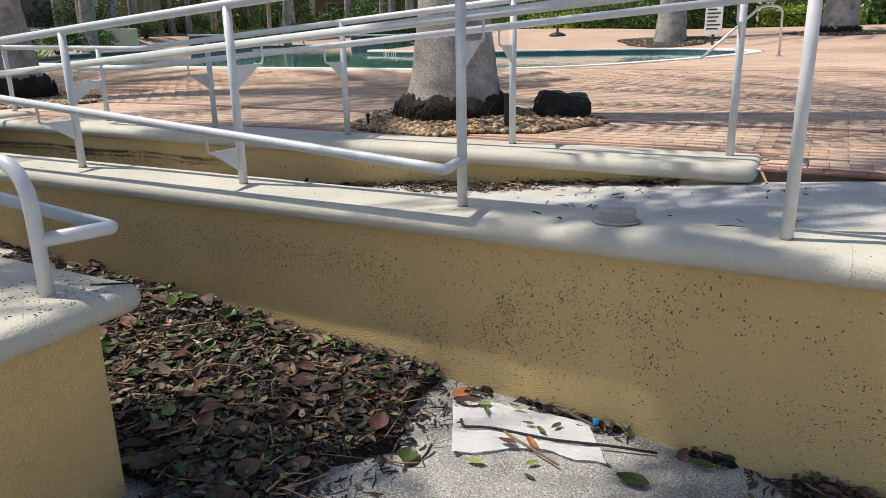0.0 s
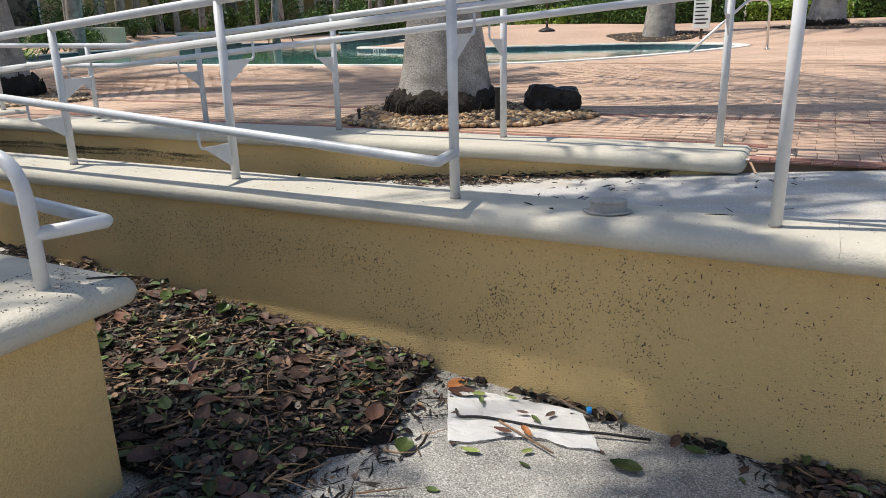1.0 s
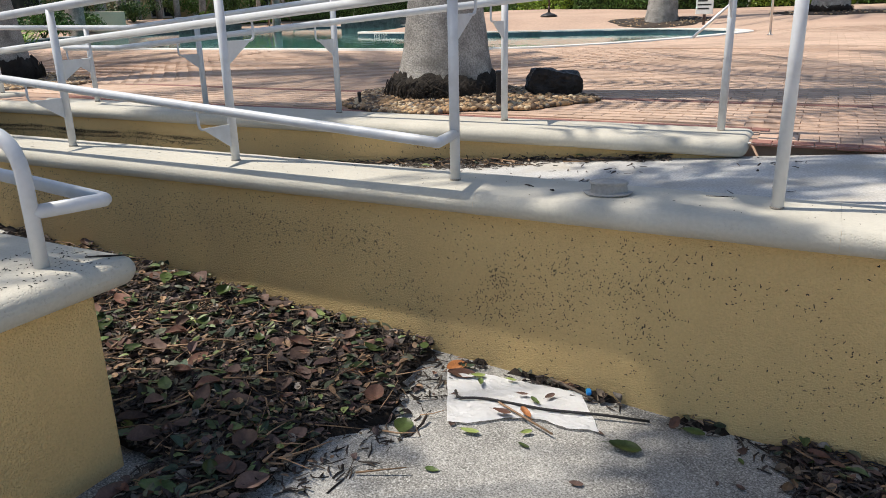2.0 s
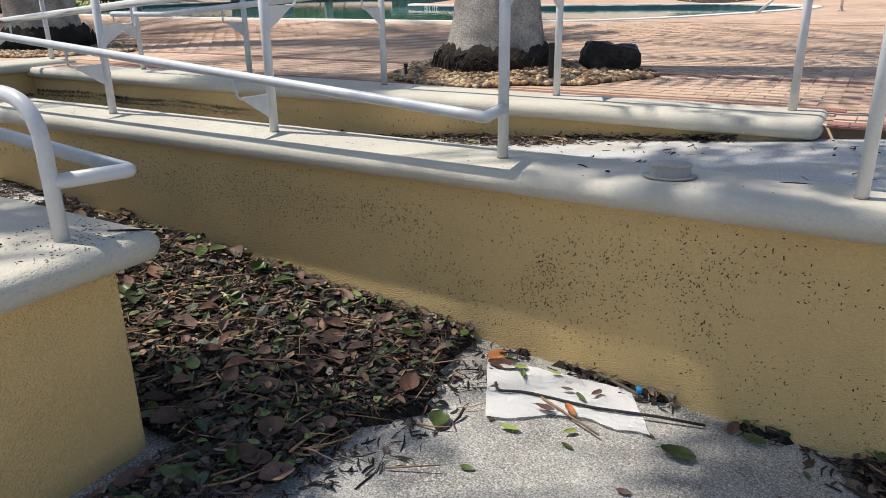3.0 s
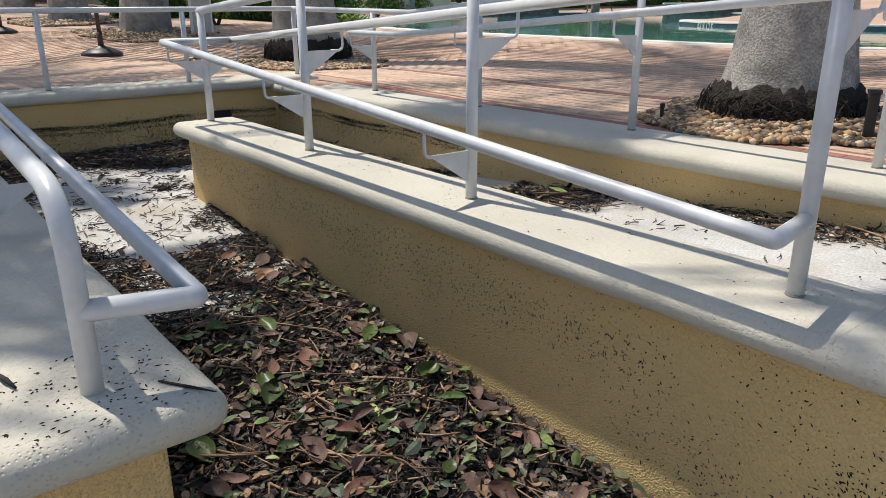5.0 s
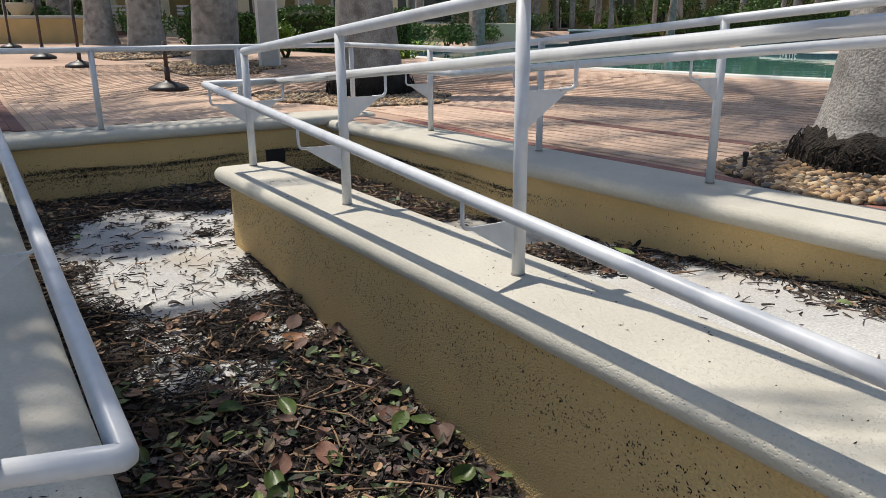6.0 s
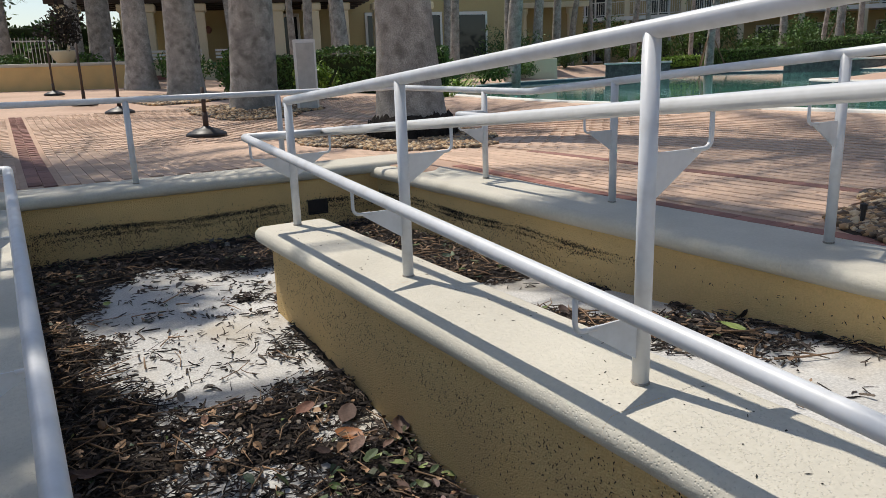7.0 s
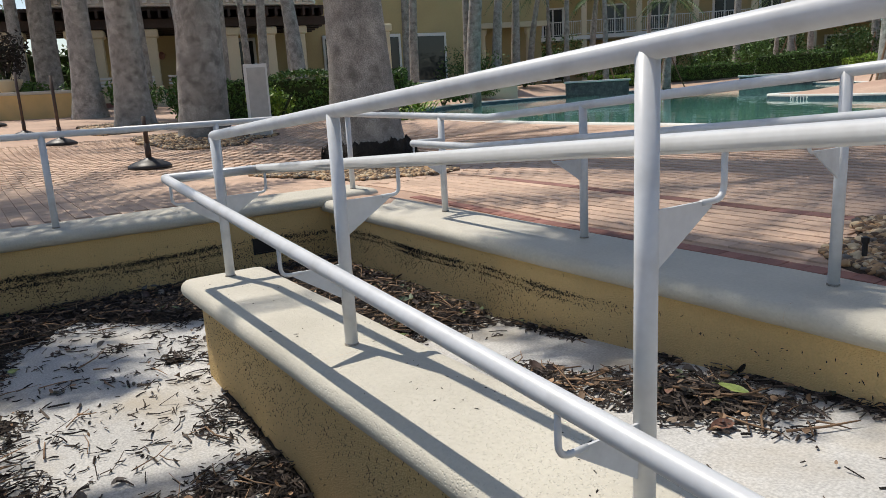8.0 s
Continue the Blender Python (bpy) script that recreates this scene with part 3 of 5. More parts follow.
pebble_bed(-9.0, 5.65, 1.45, 1.15, 5200, 2, 1.1)
pebble_bed(-14.2, 5.4, 1.6, 1.1, 3600, 3, 1.3)
pebble_bed(-18.7, 5.0, 1.7, 1.0, 3200, 4, 1.4)
pebble_bed(-30.0, 4.8, 1.6, 1.0, 900, 5, 2.0)
pebble_bed(-4.0, 21.3, 1.3, 0.9, 300, 6)
pebble_bed(0.3, 22.3, 1.6, 0.9, 300, 7)


# ---- leaf litter ----


def litter_material(name, cols, rough=0.65):
    """Loose pieces that each take one of several colours, with a fine mottle."""
    m = mat(name, (1.05, 1.05, 1.05), rough, 0.3, 30.0, 120.0, 0.2, rand=0.45, island=True)
    n, l = m.node_tree.nodes, m.node_tree.links
    b = n["Principled BSDF"]
    old = b.inputs["Base Color"].links[0].from_socket
    r = n.new("ShaderNodeValToRGB")
    r.color_ramp.interpolation = "CONSTANT"
    el = r.color_ramp.elements
    el[0].color, el[1].color, el[1].position = (*cols[0], 1), (*cols[-1], 1), (len(cols) - 1) / len(cols)
    for k, c in enumerate(cols[1:-1]):
        el.new((k + 1) / len(cols)).color = (*c, 1)
    mul = n.new("ShaderNodeMath")
    mul.operation = "MULTIPLY"
    mul.inputs[1].default_value = 7.31
    frac = n.new("ShaderNodeMath")
    frac.operation = "FRACT"
    l.new(n.new("ShaderNodeNewGeometry").outputs["Random Per Island"], mul.inputs[0])
    l.new(mul.outputs[0], frac.inputs[0]), l.new(frac.outputs[0], r.inputs[0])
    x = n.new("ShaderNodeMix")
    x.data_type, x.blend_type = "RGBA", "MULTIPLY"
    x.inputs[0].default_value = 1.0
    l.new(r.outputs[0], x.inputs[6]), l.new(old, x.inputs[7]), l.new(x.outputs[2], b.inputs["Base Color"])
    return m


M_LEAFBROWN = litter_material("dry_brown_leaf", ((0.075, 0.052, 0.045), (0.13, 0.085, 0.078), (0.045, 0.034, 0.030), (0.16, 0.12, 0.085), (0.085, 0.06, 0.055), (0.19, 0.105, 0.075), (0.06, 0.06, 0.045), (0.22, 0.19, 0.16)))
M_LEAFTAN = mat("tan_leaf", (0.27, 0.17, 0.10), 0.6, 0.25, 30.0, 120.0, 0.2, rand=0.5, island=True)
M_LEAFGREEN = litter_material("fallen_green_leaf", ((0.06, 0.085, 0.04), (0.10, 0.14, 0.05), (0.045, 0.07, 0.045), (0.17, 0.21, 0.08), (0.09, 0.10, 0.06)), 0.5)
M_SHRED = litter_material("mulch_shred", ((0.05, 0.037, 0.030), (0.085, 0.065, 0.052), (0.03, 0.024, 0.021), (0.06, 0.048, 0.042), (0.12, 0.095, 0.075)), 0.8)
M_RED = mat("red_brown_leaf", (0.17, 0.085, 0.06), 0.7, 0.3, 25.0, 120.0, 0.2, rand=0.35)
M_ORANGE = mat("orange_leaf", (0.40, 0.16, 0.06), 0.5, 0.3, 25.0, 120.0, 0.2, rand=0.3)
M_BROWN = mat("big_brown_leaf", (0.13, 0.082, 0.066), 0.7, 0.3, 25.0, 120.0, 0.2, rand=0.4)
M_GREEN = mat("big_green_leaf", (0.075, 0.11, 0.035), 0.4, 0.25, 25.0, 120.0, 0.2, rand=0.4)
M_LIGHTGREEN = mat("pale_green_leaf", (0.27, 0.33, 0.10), 0.45, 0.25, 25.0, 120.0, 0.2, rand=0.3)


def leaf_shape(length, width, curl, bend):
    """A leaf of two bowed halves along a midrib: points and faces."""
    L, W = length, width / 2
    v = np.array([(-L / 2, 0, 0), (-L * 0.33, W * 0.58, curl * W * 0.6), (-L * 0.05, W * 0.97, curl * W), (L * 0.22, W * 0.86, curl * W * 0.8), (L * 0.42, W * 0.42, curl * W * 0.4), (L / 2, 0, 0),
                  (L * 0.42, -W * 0.42, curl * W * 0.4), (L * 0.22, -W * 0.86, curl * W * 0.8), (-L * 0.05, -W * 0.97, curl * W), (-L * 0.33, -W * 0.58, curl * W * 0.6), (-L * 0.3, 0, 0), (0, 0, 0), (L * 0.28, 0, 0)])
    v[:, 2] += bend * (v[:, 0] / L * 2) ** 2 * L * 0.25
    f = [(0, 10, 1), (1, 10, 11, 2), (2, 11, 12, 3), (3, 12, 4), (4, 12, 5), (5, 12, 6), (6, 12, 7), (7, 12, 11, 8), (8, 11, 10, 9), (9, 10, 0)]
    return v, f


def turn_matrix(rng, tilt):
    a, t, d = rng.uniform(0, 2 * math.pi), rng.gauss(0, tilt), rng.uniform(0, 2 * math.pi)
    return np.array(Matrix.Rotation(a, 3, "Z") @ Matrix.Rotation(t, 3, Vector((math.cos(d), math.sin(d), 0))))


def scatter(name, label, material, spots, shape_fn, tilt, lift, seed):
    """One sheet of loose pieces over the given spots (x, y, floor height, depth of the drift)."""
    rng = random.Random(seed)
    V, F, base = [], [], 0
    for x, y, z, depth in spots:
        v, f = shape_fn(rng)
        v = v @ turn_matrix(rng, tilt).T
        low = v[:, 2].min()
        v[:, 2] -= low * 0.6
        V.append(v + np.array([x, y, z + lift + depth * rng.random()]))
        F.extend([tuple(k + base for k in q) for q in f])
        base += len(v)
    ob = from_arrays(name, np.concatenate(V), F, material)
    return tagged(ob, label, "leaf litter", kind="stuff")


def blob(x, y, cx, cy, rx, ry):
    return math.exp(-(((x - cx) / rx) ** 2 + ((y - cy) / ry) ** 2))


def litter_density(x, y):
    """How thickly the litter lies, 0 to 1, over ramps and landing."""
    n = 0.5 + 0.9 * noise.noise(Vector((x * 1.6, y * 1.6, 3.1))) + 0.5 * noise.noise(Vector((x * 4.5, y * 4.5, 7.7)))
    if x > -4.9 and y < 2.71:
        edge = -1.17 + 0.10 * (y - 2.2) + 0.22 * (n - 0.5)
        d = 0.0
        if x < edge + 0.16:
            d = 0.16 + 0.5 * max(0.0, n - 0.55) * (1 - (x - edge) / 0.16)
        if x < edge:
            d = 1.0
            if x < -3.2:
                d = max(0.0, 1.0 - (-3.3 - x) / 0.8) * (0.65 + n) + 1.0 * max(0.0, n - 0.3) + 0.9 * max(0.0, 1 - (y - 1.5) / 0.4) - 0.6 * blob(x, y, -4.9, 2.25, 0.45, 0.35)
                d = max(d, 0.07)
        right = x - (0.02 + (2.66 - y) * 0.65)
        if right > 0 and y > 1.9:
            d = max(d, min(1.0, right * 4 + (n - 0.3)))
        d = max(d, 0.9 * max(0.0, 1 - (2.70 - y) / 0.07) * (n > 0.5))
        return min(1.0, d)
    if y < 2.8 or x < -4.9:
        d = 1.8 * max(0.0, 1 - (x + 6.74) / 1.15) + 1.5 * max(0.0, 1 - (y - 1.45) / 0.75) + 1.0 * max(0.0, n - 0.35)
        d -= 1.35 * blob(x, y, -5.15, 2.3, 0.78, 0.58)
        clump = max(0.0, noise.noise(Vector((x * 7, y * 7, 1.3))) - 0.12)
        d += 1.0 * max(0.0, (y - 3.0) / 0.4) * (x > -6.8)
        return max(0.032 + 1.4 * clump, min(1.0, d * (0.5 + 0.8 * n)))
    d = max(0.0, min(1.0, (-4.45 - x) / 0.3)) + 1.6 * max(0.0, blob(x, y, -3.1, 3.9, 0.5, 0.28) - 0.3 + 0.25 * (n - 0.5)) + 1.0 * max(0.0, blob(x, y, -3.6, 3.7, 0.4, 0.15) - 0.3) + 0.75 * blob(x, y, -1.75, 4.08, 0.35, 0.10)
    d = max(d, 0.8 * max(0.0, 1 - (4.21 - y) / 0.10) * (n > 0.35) * (x < -0.5), 0.025 * max(0.0, n - 0.35))
    d = max(d, 0.5 * max(0.0, 1 - (y - 2.98) / 0.12) * (n > 0.3))
    return max(0.0, min(1.0, d))


def floor_at(x, y):
    if y < 2.71 and x > -4.9:
        return near_floor(x)
    if y < 4.22 and x > -4.9:
        return far_floor(x)
    return -0.53


def spots(count, seed, power=1.0, limit=(-6.72, 1.2)):
    rng = random.Random(seed)
    out = []
    for zone, share in (((-4.9, 0.9, 1.50, 2.69), 0.50), ((-6.72, -4.9, 1.50, 4.2), 0.32), ((-4.9, 0.2, 2.99, 4.20), 0.18)):
        got, tries = 0, 0
        while got < count * share and tries < count * 30:
            tries += 1
            x, y = rng.uniform(zone[0], zone[1]), rng.uniform(zone[2], zone[3])
            if x > -1.6 and y < 1.5:
                continue
            d = litter_density(x, y)
            if rng.random() < d ** power * 1.0:
                out.append((x, y, floor_at(x, y) + 0.028 * max(0.0, min(1.0, (d - 0.62) / 0.35)), 0.030 * d if d > 0.5 else 0.006))
                got += 1
    for k in range(int(count * 0.06)):
        x, y = rng.uniform(-1.6, -1.0), rng.uniform(0.9, 1.9)
        if x < -1.17 + 0.1 * (y - 2.2):
            out.append((x, y, near_floor(x) + 0.02, 0.02))
    return out


def shred_shape(rng):
    L, w = rng.uniform(0.012, 0.062) * rng.choice((1, 1, 1, 1.7)), rng.choice((1, 1, 1.2, 1.7)) * rng.uniform(0.0013, 0.0036)
    b = rng.uniform(-0.15, 0.15) * L
    v = np.array([(-L / 2, -w, 0), (-L / 2, w, 0), (-L / 2, 0, w * 1.2), (0, b - w, 0), (0, b + w, 0), (0, b, w * 1.4), (L / 2, -w * 0.5, 0), (L / 2, w * 0.5, 0), (L / 2, 0, w)])
    f = [(0, 1, 2), (0, 3, 4, 1), (1, 4, 5, 2), (2, 5, 3, 0), (3, 6, 7, 4), (4, 7, 8, 5), (5, 8, 6, 3), (6, 8, 7)]
    return v, f


def leaf_fn(lo, hi, ratio=(0.42, 0.78)):
    def make(rng):
        L = rng.uniform(lo, hi)
        return leaf_shape(L, L * rng.uniform(*ratio), rng.uniform(-0.4, 0.9), rng.uniform(-0.5, 0.8))
    return make


scatter("mulch", "dark brown shredded mulch and twigs drifted over the ramp", M_SHRED, spots(36000, 11), shred_shape, 0.28, 0.001, 12)
scatter("brown_leaves", "dry dark brown leaves heaped in the walkway", M_LEAFBROWN, [s for s in spots(10000, 21, 1.2) if (s[1] < 2.7 and s[0] > -3.0) or int(s[0] * -1e4) % (5 if s[0] < -4.9 else 14) == 0], leaf_fn(0.016, 0.060), 0.48, 0.004, 22)
scatter("tan_leaves", "pale tan dead leaves scattered in the litter", M_LEAFTAN, spots(1700, 31, 1.2), leaf_fn(0.015, 0.05), 0.40, 0.012, 32)
green_spots = [s for s in spots(2000, 41, 1.8) if (s[0] > -3.4 and s[1] < 2.8) or int(s[0] * -1e4) % 10 == 0]
scatter("green_leaves", "olive and green fallen leaves scattered in the litter", M_LEAFGREEN, green_spots, leaf_fn(0.025, 0.072, (0.40, 0.62)), 0.35, 0.014, 42)


def twigs():
    rng = random.Random(77)
    bm = bmesh.new()
    for x, y, z, d in spots(1000, 78):
        L, a = rng.uniform(0.07, 0.24), rng.uniform(0, math.pi)
        p = Vector((x, y, z + 0.006 + d * 0.9))
        dr = Vector((math.cos(a), math.sin(a), rng.uniform(-0.04, 0.08)))
        sd = Vector((-dr.y, dr.x, 0)) * rng.uniform(-0.12, 0.12)
        ends = p + dr * L
        if not (1.52 < ends.y < 2.67 or 3.0 < ends.y < 4.18):
            continue
        r = rng.uniform(0.0015, 0.005)
        tube([p, p + dr * L * 0.5 + sd * L, ends], [r, r * 0.85, r * 0.5], 6, bm=bm)
    tagged(link_mesh("twigs", bm, M_LEAFTAN, smooth=True), "thin dry grey-brown twigs lying in the litter", "twigs", kind="stuff")


twigs()


def big_leaf(x, y, size, ratio, material, label, rz, z=None, lift=0.012, curl=0.35, bend=0.3, tilt=0.15):
    """A broad fallen leaf with a bowed blade, a midrib and a stalk."""
    bm = bmesh.new()
    nu, nv = 9, 4
    grid = []
    for i in range(nu):
        s = i / (nu - 1)
        w = size * ratio * 0.5 * math.sin(math.pi * min(1.0, s ** 1.15 * 0.95 + 0.03)) ** 0.62 * (1 + 0.10 * noise.noise(Vector((s * 5, x * 13, y * 13))))
        row = []
        for j in range(-nv, nv + 1):
            t = j / nv
            wav = 0.04 * size * noise.noise(Vector((s * 4 + x * 9, t * 3 + y * 7, size * 50)))
            row.append(bm.verts.new(((s - 0.5) * size, w * t, curl * w * t * t + bend * size * (s - 0.5) ** 2 + wav)))
        grid.append(row)
    for a, b in zip(grid, grid[1:]):
        for k in range(2 * nv):
            bm.faces.new((a[k], b[k], b[k + 1], a[k + 1]))
    zz = (floor_at(x, y) if z is None else z) + lift
    root = link_mesh("fallen_leaf", bm, material, smooth=True)
    root.matrix_world = pose(x, y, zz, math.degrees(tilt) * math.sin(rz), math.degrees(tilt) * math.cos(rz), math.degrees(rz))
    tagged(root, label, "leaf", "fallen leaves")
    part("stalk", tube([(-size * 0.5, 0, bend * size * 0.25), (-size * 0.72, 0.01 * size, 0.002)], [size * 0.012, size * 0.008], 5), material, root)
    return root


def loose_leaves():
    rng = random.Random(5)
    named = ((-0.28, 2.39, 0.115, 0.62, M_GREEN, "dark green fallen leaf lying on bare concrete", 0.2), (-1.05, 2.60, 0.10, 0.7, M_ORANGE, "orange-brown dry leaf against the wall", 1.2),
             (-1.0, 2.55, 0.12, 0.6, M_RED, "curled red-brown leaf against the wall", 0.4), (-1.02, 2.10, 0.095, 0.75, M_GREEN, "olive leaf on bare concrete", 1.9), (-2.29, 2.22, 0.13, 0.5, M_LIGHTGREEN, "pale green leaf on the litter", 0.5),
             (-2.22, 2.26, 0.10, 0.5, M_LIGHTGREEN, "pale green leaf on the litter", 2.6), (-2.29, 1.94, 0.12, 0.75, M_RED, "broad dull red leaf on the litter", 0.3), (-1.58, 1.85, 0.13, 0.78, M_BROWN, "broad brown leaf on the litter", 1.0),
             (-1.72, 2.30, 0.11, 0.75, M_BROWN, "broad brown leaf on the litter", 2.0), (-1.45, 2.42, 0.10, 0.7, M_RED, "curled red-brown leaf on the litter", 0.1), (-1.32, 2.30, 0.10, 0.45, M_ORANGE, "bright orange curled leaf on the litter", 0.8),
             (-3.55, 2.52, 0.12, 0.65, M_ORANGE, "orange-brown leaf against the ramp wall", 0.7), (-3.75, 2.42, 0.10, 0.6, M_RED, "red-brown leaf on the mulch", 2.1), (-5.62, 1.92, 0.05, 0.9, M_LIGHTGREEN, "small yellow-green leaf on the mulch", 0.0),
             (-2.95, 3.95, 0.10, 0.5, M_LIGHTGREEN, "yellow-green leaf on a mulch drift", 0.4), (-3.75, 3.75, 0.11, 0.45, M_BROWN, "curled brown leaf on the dusty ramp", 2.7), (-2.85, 3.75, 0.09, 0.6, M_RED, "dull red leaf on a mulch drift", 1.4),
             (-0.62, 2.30, 0.05, 0.45, M_LIGHTGREEN, "small green leaf beside the paper", 0.9), (-0.80, 2.20, 0.07, 0.4, M_LIGHTGREEN, "small green leaf beside the paper", 0.3), (-0.08, 2.62, 0.08, 0.6, M_GREEN, "dark leaf against the wall foot", 0.2))
    for x, y, s, q, m, lab, rz in named:
        big_leaf(x, y, s, q, m, lab, rz, lift=0.012 if litter_density(x, y) < 0.5 else 0.055)
    kinds = ((M_BROWN, "broad brown leaf curled on the litter"), (M_BROWN, "broad brown leaf curled on the litter"), (M_RED, "red-brown dry leaf on the litter"), (M_GREEN, "green leaf fallen on the litter"), (M_GREEN, "green leaf fallen on the litter"), (M_BROWN, "broad brown leaf curled on the litter"))
    for x, y, z, d in [q for q in spots(330, 9, 2.0) if q[1] < 2.7 and q[0] > -3.7]:
        m, lab = kinds[rng.randrange(6)] if x > -3.4 else kinds[rng.randrange(3)]
        s = rng.uniform(0.05, 0.12)
        big_leaf(x, y, s, rng.uniform(0.45, 0.75), m, lab, rng.uniform(0, 6.28), z, d + rng.uniform(0.004, 0.012), rng.uniform(0.0, 0.9), rng.uniform(-0.1, 0.7), rng.uniform(0, 0.35))
    for x, y, sz, m, rz in ((-0.93, 2.56, 0.06, M_LIGHTGREEN, 0.6), (-0.90, 2.52, 0.05, M_GREEN, 2.0), (-0.80, 2.60, 0.045, M_LIGHTGREEN, 0.2), (-0.62, 2.56, 0.055, M_BROWN, 1.2), (-0.66, 2.50, 0.05, M_GREEN, 2.6), (-0.72, 2.52, 0.045, M_BROWN, 0.4), (-0.66, 2.40, 0.07, M_ORANGE, 2.4), (-0.74, 2.36, 0.07, M_RED, 0.2), (-0.95, 2.38, 0.035, M_BROWN, 1.0)):
        big_leaf(x, y, sz, 0.45, m, "small leaf lying on the white paper", rz, near_floor(x), 0.026)
    for k in range(16):
        x, y = rng.uniform(-1.0, 0.3), rng.uniform(1.9, 2.62)
        big_leaf(x, y, rng.uniform(0.02, 0.05), rng.uniform(0.4, 0.7), kinds[rng.randrange(6)][0], "small dry leaf lying on bare concrete", rng.uniform(0, 6.28), near_floor(x), 0.006)


loose_leaves()


def mulch_bed():
    """Fine dark mulch that fills the drifts under the loose pieces."""
    V, F = [], []
    for x0, x1, y0, y1 in ((-4.9, 1.0, 1.50, 2.703), (-6.733, -4.9, 1.50, 4.213), (-4.9, -0.5, 2.977, 4.213)):
        xs, ys = np.linspace(x0, x1, int((x1 - x0) / 0.035) + 1), np.linspace(y0, y1, int((y1 - y0) / 0.035) + 1)
        base, ny = len(V), len(ys)
        for x in xs:
            for y in ys:
                d = litter_density(x, y)
                V.append((x, y, floor_at(x, y) + 0.030 * max(-0.5, min(1.0, (d - 0.68) / 0.35)) + 0.016 * noise.noise(Vector((x * 17, y * 17, 5))) + 0.006 * noise.noise(Vector((x * 45, y * 45, 8)))))
        for i in range(len(xs) - 1):
            for j in range(ny - 1):
                q = (base + i * ny + j, base + (i + 1) * ny + j, base + (i + 1) * ny + j + 1, base + i * ny + j + 1)
                if any(V[k][2] > floor_at(V[k][0], V[k][1]) - 0.004 for k in q):
                    F.append(q)
    tagged(from_arrays("mulch_bed", V, F, M_MULCH, smooth=True), "damp dark mulch settled in drifts on the ramp", "mulch", kind="stuff")


M_MULCH = mat("damp_mulch", (0.036, 0.028, 0.022), 0.95, 0.45, 18.0, 160.0, 1.0, 0.012)
mulch_bed()


# ---- rubbish by the wall ----
def paper():
    bm = bmesh.new()
    A, B, C, Dd = Vector((-1.08, 2.575, 0)), Vector((-0.90, 2.215, 0)), Vector((-0.385, 2.44, 0)), Vector((-0.53, 2.675, 0))
    n = 44
    rows = []
    for i in range(n + 1):
        row = []
        for j in range(n + 1):
            u, v = i / n, j / n
            p = A.lerp(Dd, u).lerp(B.lerp(C, u), v)
            p.y += 0.07 * math.sin(math.pi * u) ** 3 * v ** 4 + 0.02 * noise.noise(Vector((u * 5, v * 5, 1))) * v
            h = 0.008 + 0.010 * abs(noise.noise(Vector((u * 4, v * 4, 0.3)))) + 0.008 * abs(noise.noise(Vector((u * 9 + v * 4, v * 7, 2.2)))) + 0.004 * abs(noise.noise(Vector((u * 22 - v * 9, v * 17, 5.1))))
            row.append(bm.verts.new((p.x, p.y, near_floor(p.x) + max(0.006, h))))
        rows.append(row)
    for a, b in zip(rows, rows[1:]):
        for k in range(n):
            bm.faces.new((a[k], a[k + 1], b[k + 1], b[k]))
    bmesh.ops.solidify(bm, geom=bm.faces[:], thickness=0.0004)
    tagged(link_mesh("paper_sheet", bm, M_PAPER), "torn white paper sheet, wrinkled and flat on the concrete", "paper")


paper()


def stick(pts, r, material, label):
    p = [(x, y, near_floor(x) + h) for x, y, h in pts]
    tagged(link_mesh("stick", tube(fillet(p, 0.05, 4), r, 8), material, smooth=True), label, "stick", "sticks by the wall")


stick(((-0.955, 2.40, 0.03), (-0.93, 2.365, 0.022), (-0.85, 2.42, 0.02), (-0.60, 2.47, 0.02), (-0.40, 2.55, 0.02), (-0.24, 2.61, 0.012)), 0.0055, M_IRON, "black curved dead branch lying across the paper")
stick(((-0.78, 2.42, 0.024), (-0.53, 2.33, 0.018)), 0.004, M_LEAFTAN, "straight brown stick lying on the paper")
stick(((-0.66, 2.685, 0.03), (-0.55, 2.665, 0.025), (-0.47, 2.645, 0.018)), 0.006, M_SHRED, "brown stick at the foot of the wall")
cap_root = thing("bottle_cap", "blue plastic bottle cap at the foot of the wall", "bottle cap", at=(-0.50, 2.655, near_floor(-0.5) + 0.034))
cap_root.rotation_euler = (radians(90), 0, radians(118))
part("shell", lathe([(0.013, 0.0), (0.0135, 0.002), (0.0135, 0.015), (0.012, 0.018), (0.004, 0.019)], 20), M_PLASTIC, cap_root)
ridge = bmesh.new()
for k in range(20):
    a = 2 * math.pi * k / 20
    box(0.0132 * math.cos(a) - 0.0007, 0.0132 * math.cos(a) + 0.0007, 0.0132 * math.sin(a) - 0.0007, 0.0132 * math.sin(a) + 0.0007, 0.002, 0.015, bm=ridge)
part("ridges", ridge, M_PLASTIC, cap_root)

